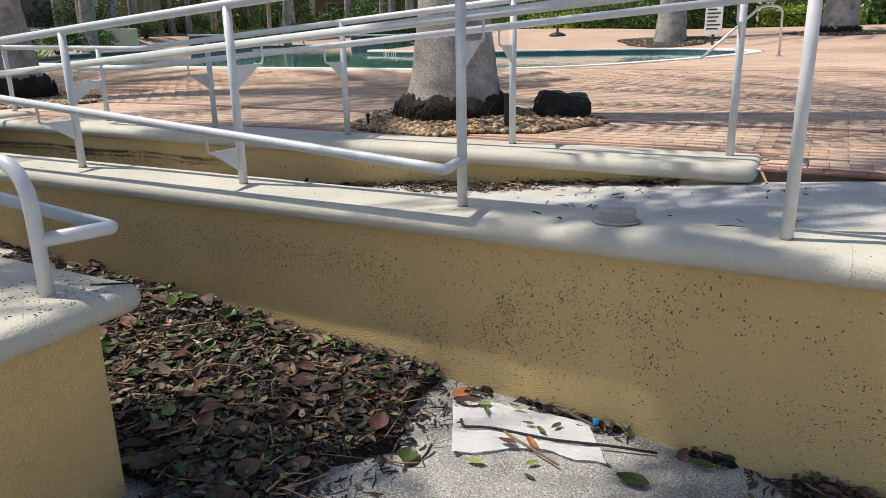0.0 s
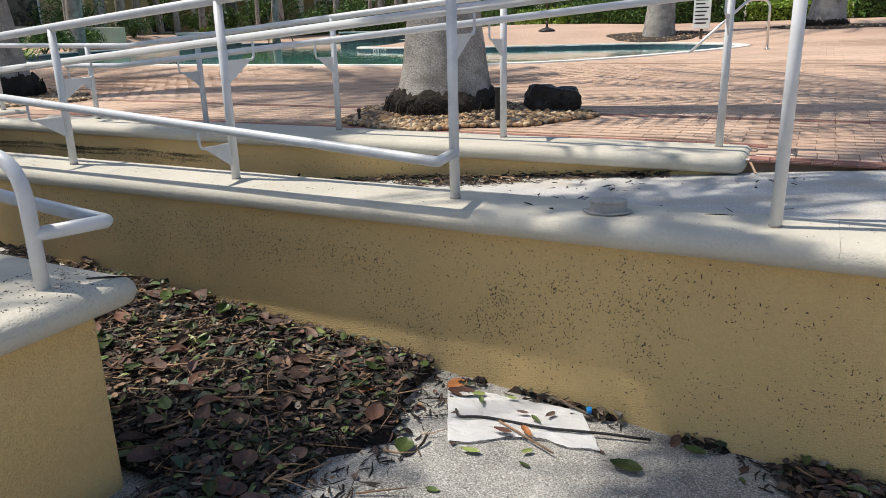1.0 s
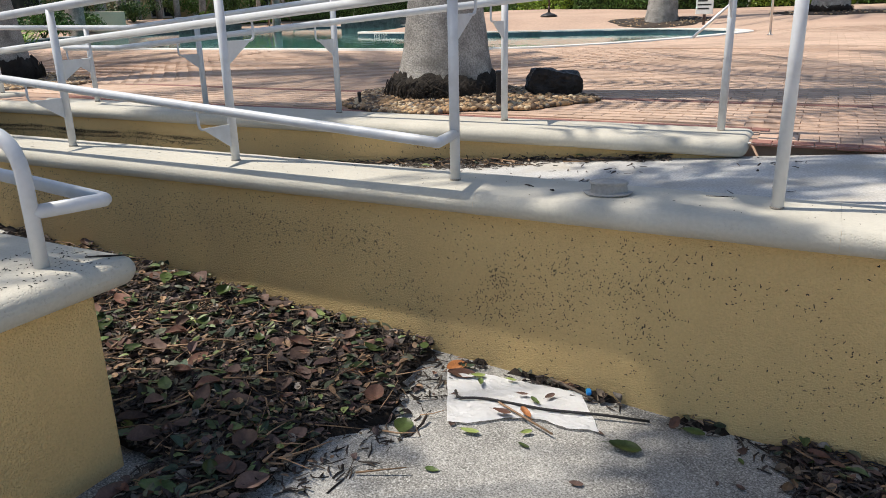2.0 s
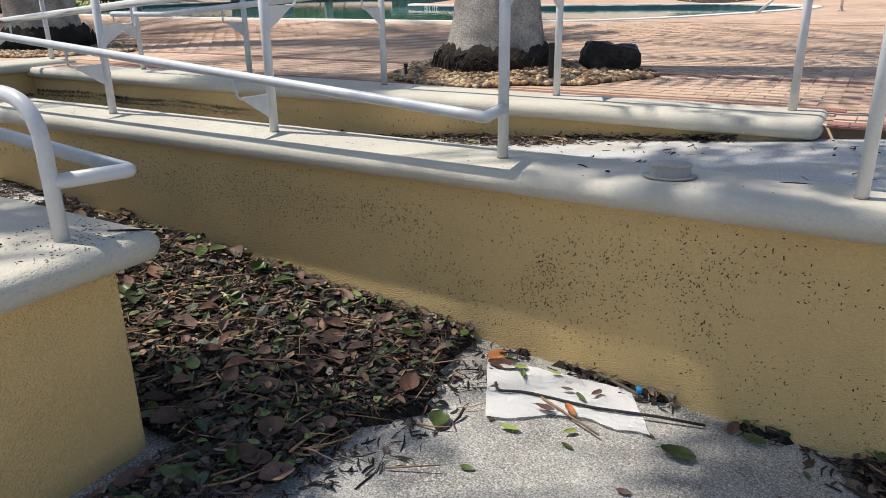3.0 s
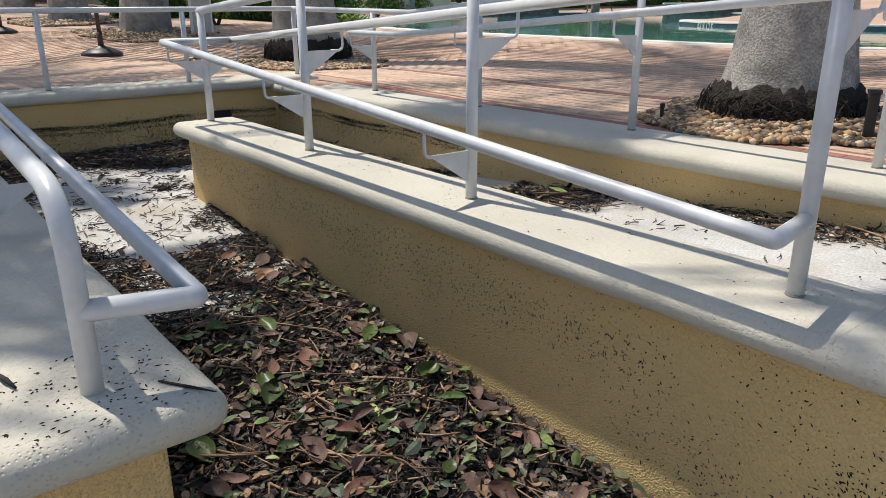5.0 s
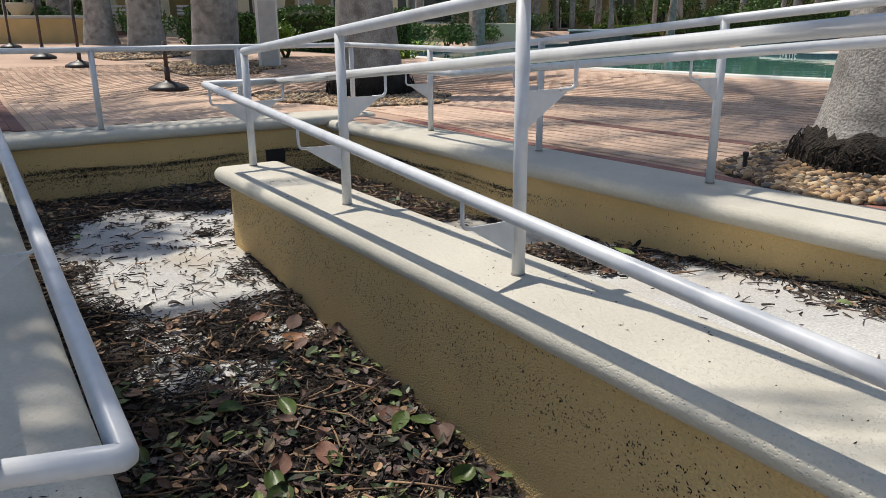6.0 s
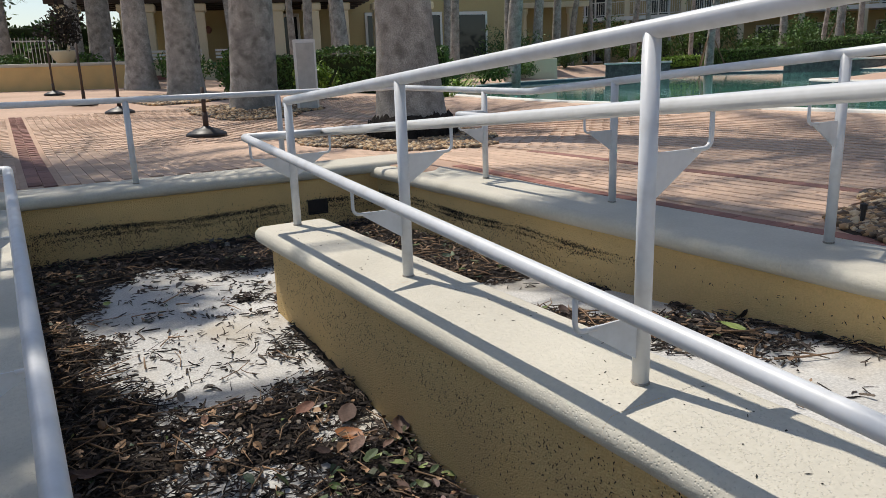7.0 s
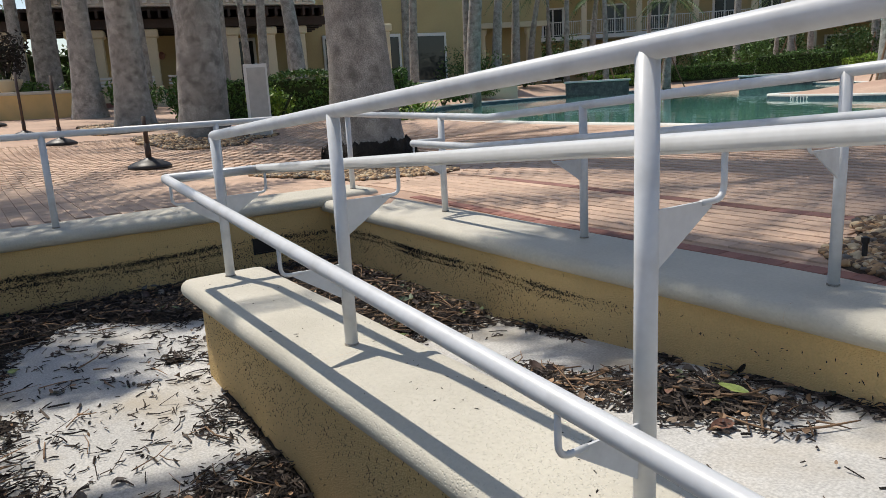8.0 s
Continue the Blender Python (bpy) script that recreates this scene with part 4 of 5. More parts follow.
# capped pipe stub on the cap
stub = thing("pipe_stub_cover", "low white painted pipe stub cover on the wall cap", "cover", at=(-0.495, 2.835, CAP_Z), rz=20)
bm = lathe([(0.072, 0.0), (0.070, 0.020), (0.068, 0.040), (0.075, 0.043), (0.074, 0.051), (0.05, 0.056), (0.01, 0.057)], 18)
for v in bm.verts:
    v.co.y *= 0.66
    v.co += Vector((noise.noise(v.co * 30), noise.noise(v.co * 30 + Vector((5, 0, 0))), noise.noise(v.co * 22))) * 0.004
part("lump", bm, M_PUTTY, stub)
bm = lathe([(0.094, 0.002), (0.096, 0.006), (0.06, 0.008)], 26)
for v in bm.verts:
    v.co.y *= 0.74
    k = 1 + 0.14 * noise.noise(Vector((v.co.x * 18, v.co.y * 18, 1)))
    v.co = Vector((v.co.x * k, v.co.y * k, v.co.z + 0.010 * max(0, noise.noise(v.co * 16 + Vector((2, 0, 0))))))
part("skirt", bm, M_PUTTY, stub, "curled grey flashing under the cover")

# scupper in the end wall
scup = thing("drain_scupper", "dark square drain opening in the end wall", "drain", at=(-6.735, 3.67, -0.32))
# a thin black plate stands in for the shaded inside of the hole
part("opening", box(0.0, 0.006, -0.075, 0.075, -0.05, 0.05, 0.002, 1), M_IRON, scup)
frame_bm = box(0.0, 0.012, -0.085, 0.085, 0.05, 0.06)
for a in ((-0.085, 0.085, -0.06, -0.05), (-0.085, -0.075, -0.05, 0.05), (0.075, 0.085, -0.05, 0.05)):
    box(0.0, 0.012, *a, bm=frame_bm)
part("rim", frame_bm, M_IRON, scup)


# dark flecks stuck to the walls
M_FLECK = mat("black_fleck", (0.022, 0.018, 0.015), 0.8, 0.3, 30.0, 120.0, 0.1)


def flecks():
    rng = random.Random(15)
    V, F = [], []

    def add(o, u, w, small=1.0):
        L, W = rng.choice((1, 1, 1, 1.6, 2.4)) * rng.uniform(0.0022, 0.0044) * small, rng.uniform(0.0013, 0.0030)
        if small < 1:
            W = min(W, L * 0.8)
        a = rng.gauss(math.pi / 2, 0.9)
        o, u, w = Vector(o), Vector(u), Vector(w)
        p, q = u * math.cos(a) + w * math.sin(a), -u * math.sin(a) + w * math.cos(a)
        nrm = u.cross(w)
        b = len(V)
        for s, t, h in ((-1, 0, 0), (-0.2, 1, 0), (1, 0.3, 0), (0.2, -1, 0), (0, 0, 0.0016)):
            V.append(tuple(o + p * (L * s) + q * (W * t) + nrm * h))
        F.extend([(b, b + 1, b + 4), (b + 1, b + 2, b + 4), (b + 2, b + 3, b + 4), (b + 3, b, b + 4)])
    n = 0
    while n < 6200:
        x, z = rng.uniform(-4.9, 1.6), rng.uniform(-0.9, -0.17)
        k = (z - near_floor(x)) / (-0.15 - near_floor(x))
        if k < 0.03:
            continue
        d = (0.36 + 0.7 * noise.noise(Vector((x * 1.3, z * 3, 4))) + 0.5 * noise.noise(Vector((x * 5, z * 7, 9)))) * math.exp(-((k - 0.55) / 0.33) ** 2)
        if x < -1.6:
            d = 0.40 * math.exp(-((z + 0.37 + 0.02 * x) / 0.09) ** 2) + 0.35 * d
        if rng.random() < d:
            add((x, 2.704, z), (1, 0, 0), (0, 0, 1), 0.88 if x > -1.6 else 0.75)
            n += 1
    n = 0
    while n < 5200:
        x, z = rng.uniform(-6.7, -1.2), rng.uniform(-0.5, -0.16)
        line = -0.245 + 0.010 * math.sin(x * 5) + 0.02 * max(0.0, x + 4.0)
        d = 1.0 * math.exp(-((z - line) / 0.012) ** 2) + 0.5 * math.exp(-((z - line + 0.035) / 0.008) ** 2) + (0.06 if z < line else 0.01)
        d *= max(0.03, min(1.0, (-3.5 - x) / 1.4)) * max(0.1, 0.6 + 1.2 * noise.noise(Vector((x * 3, z * 8, 1))))
        if z > far_floor(x) and rng.random() < d:
            add((x, 4.214, z), (1, 0, 0), (0, 0, 1), 1.25)
            n += 1
    n = 0
    while n < 7600:
        y, z = rng.uniform(1.5, 4.2), rng.uniform(-0.53, -0.2)
        line = -0.285 + 0.012 * math.sin(y * 4)
        d = (1.0 * math.exp(-((z - line) / 0.014) ** 2) + 0.4 * math.exp(-((z - line + 0.05) / 0.01) ** 2) + (0.16 if z < line else 0.02)) * max(0.1, 0.6 + 1.2 * noise.noise(Vector((y * 3, z * 8, 2))))
        if rng.random() < d:
            add((-6.734, y, z), (0, 1, 0), (0, 0, 1), 1.3)
            n += 1
    for k in range(480):
        x, y = rng.choice(((rng.uniform(-1.95, -1.62), rng.uniform(1.18, 1.5)), (rng.uniform(-4.9, 1.0), rng.uniform(2.68, 3.0)), (rng.uniform(-6.0, -0.3), rng.uniform(4.2, 4.6))))
        add((x, y, CAP_Z + 0.001), (1, 0, 0), (0, 1, 0))
    me = from_arrays("wall_flecks", V, F, M_FLECK)
    tagged(me, "tiny black flecks of mulch splashed onto the stucco", "flecks", kind="stuff")


flecks()
for (x0, y0), (x1, y1), r in (((-1.72, 1.46), (-1.61, 1.53), 0.0035), ((-1.95, 1.22), (-1.86, 1.24), 0.006), ((-0.72, 2.80), (-0.70, 2.79), 0.004), ((-0.85, 2.86), (-0.80, 2.83), 0.003), ((-0.15, 2.93), (-0.05, 2.95), 0.002)):
    p = [(x0, y0, CAP_Z + r), ((x0 + x1) / 2 + 0.004, (y0 + y1) / 2, CAP_Z + r * 1.4), (x1, y1, CAP_Z + r)]
    tagged(link_mesh("twig_piece", tube(p, [r * 0.6, r, r * 0.4], 7), M_SHRED, smooth=True), "short dark twig lying on the wall cap", "twig", "twigs on the caps")


# ---- planting ----
def leaf_cloud(pts, size, seed, droop=0.3):
    """Diamond leaves at points: vertices and faces."""
    rs = np.random.RandomState(seed)
    n = len(pts)
    d = rs.normal(size=(n, 3))
    d[:, 2] -= droop
    d /= np.linalg.norm(d, axis=1)[:, None]
    e = np.cross(d, rs.normal(size=(n, 3)))
    e /= np.linalg.norm(e, axis=1)[:, None]
    s = size * rs.uniform(0.6, 1.3, (n, 1))
    v = np.stack([pts - d * s, pts + e * s * 0.42, pts + d * s, pts - e * s * 0.42], 1).reshape(-1, 3)
    f = np.arange(4 * n).reshape(n, 4)
    return v, f


def hedge(cx, cy, lx, ly, h, rz, count, size, material, label, seed, base=None, name="hedge"):
    """A clipped hedge: an uneven dark core and a skin of leaves."""
    z = dz(cx, cy) if base is None else base
    root = thing(name, label, name, "hedges round the pool", at=(cx, cy, z), rz=rz)
    rs = np.random.RandomState(seed)
    p = rs.uniform(-0.5, 0.5, (count, 3)) * np.array([lx, ly, h])
    face = rs.randint(0, 5, count)
    half = np.array([lx, ly, h]) / 2
    jit = rs.normal(0, size * 0.6, count)
    for k, (ax, sg) in enumerate(((0, -1), (0, 1), (1, -1), (1, 1), (2, 1))):
        m = (face == k) if ax == 0 else (face == k)
        p[m, ax] = sg * half[ax] + jit[m]
    long = rs.random(count) < 0.5
    m = (face < 2) & long
    p[m, 0], p[m, 1] = rs.uniform(-0.5, 0.5, m.sum()) * lx, -half[1] + jit[m]
    p[:, 2] += h / 2
    p[:, 2] += 0.10 * h * np.sin(p[:, 0] * 2.1 + seed) * (p[:, 2] > h * 0.6)
    v, f = leaf_cloud(p, size, seed)
    from_arrays("leaves", v, f, material, root)
    # a solid dark box fills the hedge behind its leaves
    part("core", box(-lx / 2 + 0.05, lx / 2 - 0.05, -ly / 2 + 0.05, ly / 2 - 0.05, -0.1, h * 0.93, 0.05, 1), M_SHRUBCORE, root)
    return root


def shrub(cx, cy, r, h, count, size, material, label, seed, base=None, name="shrub"):
    z = dz(cx, cy) if base is None else base
    root = thing(name, label, name, "shrubs round the pool", at=(cx, cy, z))
    rs = np.random.RandomState(seed)
    P = []
    for k in range(9):
        a, q = rs.uniform(0, 6.28), rs.uniform(0.1, 0.75)
        c = np.array([r * q * math.cos(a), r * q * math.sin(a), h * rs.uniform(0.35, 0.75)])
        d = rs.normal(size=(count // 9, 3))
        d /= np.linalg.norm(d, axis=1)[:, None]
        P.append(c + d * np.array([r * 0.5, r * 0.5, h * 0.32]) * rs.uniform(0.5, 1.05, (len(d), 1)))
    P = np.concatenate(P)
    P = P[P[:, 2] > 0.02]
    v, f = leaf_cloud(P, size, seed)
    from_arrays("leaves", v, f, material, root)
    bm = bmesh.new()
    for k in range(7):
        a = rs.uniform(0, 6.28)
        tube([(0, 0, -0.05), (r * 0.3 * math.cos(a), r * 0.3 * math.sin(a), h * 0.4), (r * 0.6 * math.cos(a), r * 0.6 * math.sin(a), h * 0.75)], [0.03, 0.022, 0.01], 6, bm=bm)
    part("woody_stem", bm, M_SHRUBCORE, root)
    return root


def spiky(cx, cy, r, count, material, label, seed, base=None):
    """A rosette plant with arching strap leaves."""
    z = dz(cx, cy) if base is None else base
    rng = random.Random(seed)
    bm = bmesh.new()
    for k in range(count):
        a, up = rng.uniform(0, 6.28), rng.uniform(0.3, 1.2)
        d = Vector((math.cos(a), math.sin(a), 0))
        s = Vector((-d.y, d.x, 0)) * 0.03
        o = Vector((rng.uniform(-r, r) * 0.5, rng.uniform(-r, r) * 0.5, 0))
        pts = [o + d * (r * t) + Vector((0, 0, r * (up * t - 0.75 * up * t * t) * 1.6)) for t in (0, 0.35, 0.7, 1.0)]
        w = [0.7, 1.0, 0.7, 0.05]
        ring = [(bm.verts.new(p - s * q), bm.verts.new(p + s * q)) for p, q in zip(pts, w)]
        for (a0, b0), (a1, b1) in zip(ring, ring[1:]):
            bm.faces.new((a0, b0, b1, a1))
    ob = link_mesh("bromeliad", bm, material)
    ob.location = (cx, cy, z)
    return tagged(ob, label, "plant", "strap-leaved plants")


def slim_palm(x, y, height, r, lean, seed, crown_r=1.6, fronds=11, base=None, staked=False):
    rng = random.Random(seed)
    z = dz(x, y) if base is None else base
    root = thing("slim_palm", "slender palm with a thin grey trunk and drooping fronds", "palm tree", "slender palms", at=(x, y, z))
    pts = [(lean * s * s, 0.2 * lean * s, -0.1 + (height + 0.1) * s) for s in [i / 10 for i in range(11)]]
    part("trunk", tube(pts, [r * (1.25 - 0.5 * i / 10) for i in range(11)], 10), M_TRUNK, root, smooth=True)
    bm = bmesh.new()
    top = Vector(pts[-1])
    for k in range(fronds):
        a = 6.283 * k / fronds + rng.uniform(-0.25, 0.25)
        rise = rng.uniform(-0.5, 0.8)
        d = Vector((math.cos(a), math.sin(a), 0))
        side = Vector((-d.y, d.x, 0))
        L = crown_r * rng.uniform(0.8, 1.2)
        sp = [top + d * (L * s) + Vector((0, 0, L * (rise * s - (0.75 + 0.5 * rise) * s * s))) for s in [i / 9 for i in range(10)]]
        tube(sp, [0.018 * (1 - i / 11) for i in range(10)], 4, bm=bm)
        for i in range(1, 10):
            for sg in (-1, 1):
                for q in (0.25, 0.75):
                    b0 = sp[i - 1].lerp(sp[i], q)
                    ll = 0.30 * L * (1 - abs(i / 9 - 0.45)) * rng.uniform(0.8, 1.1)
                    tip = b0 + side * (sg * ll * 0.8) + d * (ll * 0.4) - Vector((0, 0, ll * rng.uniform(0.3, 0.9)))
                    w = d * 0.022
                    bm.faces.new([bm.verts.new(c) for c in (b0 - w, b0 + w, tip)])
    part("crown", bm, M_FROND, root, "drooping green fronds")
    if staked:
        for k in range(3):
            a = 2.1 * k + seed
            part("stake", tube([(1.0 * math.cos(a), 1.0 * math.sin(a), -0.1), (0.12 * math.cos(a), 0.12 * math.sin(a), 1.9)], 0.035, 6), M_LEAFTAN, root)
    return root


# tall broadleaf tree that shades the walkway and drops its leaves there
def shade_tree():
    rng = random.Random(33)
    foot = Vector((-9.4, -3.0, -0.1))
    root = thing("shade_tree", "tall spreading broadleaf tree shading the walkway", "tree", at=foot)
    limbs = bmesh.new()
    fork = Vector((0.9, 0.5, 5.2))
    tube([(0, 0, -0.1), (0.15, 0.05, 2.4), fork], [0.32, 0.26, 0.20], 14, bm=limbs)
    P = []
    rs = np.random.RandomState(4)
    # leaf clumps added out of view to shade ground: clumps, x0, x1, y0, y1
    areas = ((26, -4.4, -1.75, 0.65, 1.5), (13, -0.80, 0.1, 3.1, 3.45), (3, -0.5, 0.5, 3.6, 4.0), (8, -3.4, -1.5, 1.5, 2.1), (4, -0.7, 0.7, 1.5, 1.8), (9, -0.25, 0.45, 2.15, 2.5), (15, -4.0, -2.7, 4.2, 4.75), (2, -6.4, -5.2, 1.6, 2.2))
    for count, x0, x1, y0, y1 in areas:
        for k in range(count):
            h = rng.uniform(8.0, 10.5)
            tx, ty = rng.uniform(x0, x1), rng.uniform(y0, y1)
            if math.hypot((tx + 1.0) / 0.74, (ty - 2.3) / 0.72) < 1 or math.hypot((tx + 2.4) / 0.58, (ty - 2.0) / 0.45) < 1:
                continue
            c = Vector((tx, ty, -0.4)) + SUN * (h / SUN.z) - foot
            if k % 6 == 0:
                tube([fork, fork.lerp(c, 0.55) + Vector((0, 0, 0.5)), c], [0.06, 0.03, 0.008], 5, bm=limbs)
            else:
                tube([c - Vector((0.5, 0.3, 0.35)), c], [0.014, 0.005], 5, bm=limbs)
            d = rs.normal(size=(120, 3))
            d /= np.linalg.norm(d, axis=1)[:, None]
            P.append(np.array(c) + d * np.array([0.45, 0.45, 0.35]) * rs.uniform(0.2, 1.1, (120, 1)))
    part("trunk", limbs, M_TRUNK, root, smooth=True)
    v, f = leaf_cloud(np.concatenate(P), 0.095, 8)
    from_arrays("crown", v, f, M_HEDGE, root, "open crown of broad green leaves")


shade_tree()

# beside the path to the colonnade
hedge(-18.6, 9.0, 5.4, 1.0, 0.95, 62, 9000, 0.05, M_HEDGE, "clipped dark green hedge beside the pool deck", 1)
shrub(-15.6, 7.35, 0.55, 0.75, 1500, 0.05, M_LIME, "low bright green shrub beside a white pillar", 2)
shrub(-20.5, 7.0, 0.7, 0.8, 1200, 0.06, M_HEDGE, "dark green shrub under the palms", 3)
shrub(-24.5, 6.6, 1.0, 1.0, 1300, 0.07, M_HEDGE, "dark green shrub under the palms", 4)
for k, (px, py, pr) in enumerate(((-15.3, 11.0, 0.5), (-16.5, 12.2, 0.5), (-13.6, 10.6, 0.4), (-18.5, 14.2, 0.6))):
    spiky(px - 1.2, py - 0.9, pr, 60, M_LIME, "bright yellow-green strap-leaved plant", 60 + k)
for k, (px, py, r, h) in enumerate(((-21.0, 13.4, 0.9, 0.8), (-24.0, 17.0, 1.0, 0.9), (-29.6, 22.7, 1.7, 2.2), (-27.5, 21.0, 1.1, 0.9), (-30.5, 26.5, 1.3, 1.0), (-22.8, 14.8, 1.1, 0.9))):
    shrub(px, py, r, h, 1500, 0.075, M_HEDGE if k % 2 else M_FROND, "rounded dark green shrub at the pool's edge", 70 + k)
# far side of the pool
far_side = ((-30.5, 31.0), (-29.0, 35.0), (-25.5, 38.5), (-21.0, 39.5), (-16.5, 37.0), (-13.5, 33.5), (-11.0, 29.5), (-8.2, 27.5), (-5.2, 26.5), (-2.3, 26.8), (0.8, 27.2), (4.0, 27.6))
for k, ((ax, ay), (bx, by)) in enumerate(zip(far_side, far_side[1:])):
    ang = math.degrees(math.atan2(by - ay, bx - ax))
    hedge((ax + bx) / 2, (ay + by) / 2, math.hypot(bx - ax, by - ay) * 0.93, 0.9, 0.5 + 0.22 * (k % 3), ang, 3600, 0.065, M_HEDGE if k % 3 else M_LIME, "low green hedge on the far side of the pool", 100 + k)
for k, (px, py, r, h) in enumerate(((-27.5, 41.0, 1.6, 1.9), (-22.0, 42.5, 1.8, 2.2), (-17.5, 41.0, 1.6, 1.8), (-12.0, 36.5, 1.5, 1.8), (-9.5, 31.5, 1.6, 2.0), (-6.0, 30.0, 1.8, 1.9), (-2.0, 30.5, 1.6, 2.3), (2.0, 31.0, 1.9, 2.1), (5.5, 30.0, 1.8, 2.2))):
    shrub(px, py, r, h, 1700, 0.09, M_FROND if k % 2 else M_HEDGE, "tall dark green shrub behind the low hedge", 130 + k)
slims = ((-32.3, 20.6, 7.5, 0.20, 0.3), (-30.4, 24.6, 6.2, 0.22, 0.5), (-32.3, 27.4, 5.4, 0.22, 0.2), (-33.5, 29.4, 5.0, 0.17, 0.8), (-32.0, 30.8, 7.5, 0.14, 0.2), (-29.6, 31.4, 7.0, 0.13, -0.2),
         (-27.6, 33.8, 4.6, 0.2, 0.4), (-25.0, 41.0, 6.5, 0.2, 0.2), (-21.5, 43.0, 6.0, 0.18, -0.3), (-18.0, 42.0, 6.5, 0.2, 0.3), (-14.9, 30.5, 6.0, 0.33, 0.0), (-12.0, 38.0, 6.5, 0.2, 0.2),
         (-23.2, 11.2, 7.0, 0.20, -1.3), (-24.8, 8.2, 7.5, 0.13, -1.2), (-26.0, 8.6, 7.5, 0.13, 0.3), (-25.5, 19.5, 7.0, 0.26, 0.9), (-29.0, 10.6, 8.0, 0.12, 0.2), (-8.5, 33.0, 6.5, 0.2, 0.3), (-3.8, 34.0, 6.5, 0.2, 0.3), (1.5, 33.0, 6.5, 0.22, 0.2), (-20.0, 36.0 + 6, 7, 0.1, 0.1))
for k, (px, py, h, r, ln) in enumerate(slims):
    slim_palm(px, py, h, r, ln, 200 + k, 1.7 if r > 0.16 else 1.2, staked=4 < k < 12)


# slender trunks before the colonnade
for k, (px, py, h, r, ln) in enumerate(((-28.5, 7.5, 6.8, 0.12, 0.2), (-26.9, 7.5, 7.1, 0.1, -0.5), (-25.4, 9.5, 7.4, 0.15, 0.3), (-27, 10.9, 6.8, 0.11, -0.4), (-24, 10.3, 7.1, 0.13, 0.6), (-26, 12.1, 7.4, 0.12, -0.2), (-27, 17.7, 6.8, 0.16, 0.4), (-25.8, 19.5, 7.1, 0.13, 0.1))):
    slim_palm(px, py, h, r, ln, 330 + k, 1.3)

for k in range(25):
    u = -20 + 1.85 * k
    gx, gy = -42.6 + 0.71 * u + 0.70 * 3.2, 40.2 + 0.70 * u - 0.71 * 3.2
    shrub(gx, gy, 1.5, 1.5 + 0.55 * (k % 4), 1100, 0.11, M_FROND if k % 2 else M_HEDGE, "dark green shrub in front of the hotel", 400 + k, base=0.8)
for k in range(17):
    u = -19 + 2.7 * k + 0.7 * math.sin(k * 2.3)
    gx, gy = -42.6 + 0.71 * u + 0.70 * (5 + 2 * (k % 3)), 40.2 + 0.70 * u - 0.71 * (5 + 2 * (k % 3))
    slim_palm(gx, gy, 5.2 + 1.1 * (k % 4), 0.13 + 0.03 * (k % 3), 0.5 * math.sin(k * 1.7), 430 + k, 1.9, 13, base=0.6)


def woods():
    """Dense planting that closes the view between the buildings."""
    rs = np.random.RandomState(12)
    P = []
    for k in range(330):
        a = rs.uniform(-0.62, 1.15)
        rad = rs.uniform(46, 60)
        c = np.array([rad * -math.sin(a) * 1.0 - 3, rad * math.cos(a), rs.uniform(0.6, 6.5)])
        if a > 0.35:
            continue
        d = rs.normal(size=(70, 3))
        P.append(c + d * np.array([1.3, 1.3, 0.9]))
    v, f = leaf_cloud(np.concatenate(P), 0.32, 13)
    tagged(from_arrays("far_woods", v, f, M_FROND), "dark green trees beyond the pool gardens", "trees", kind="stuff")


woods()


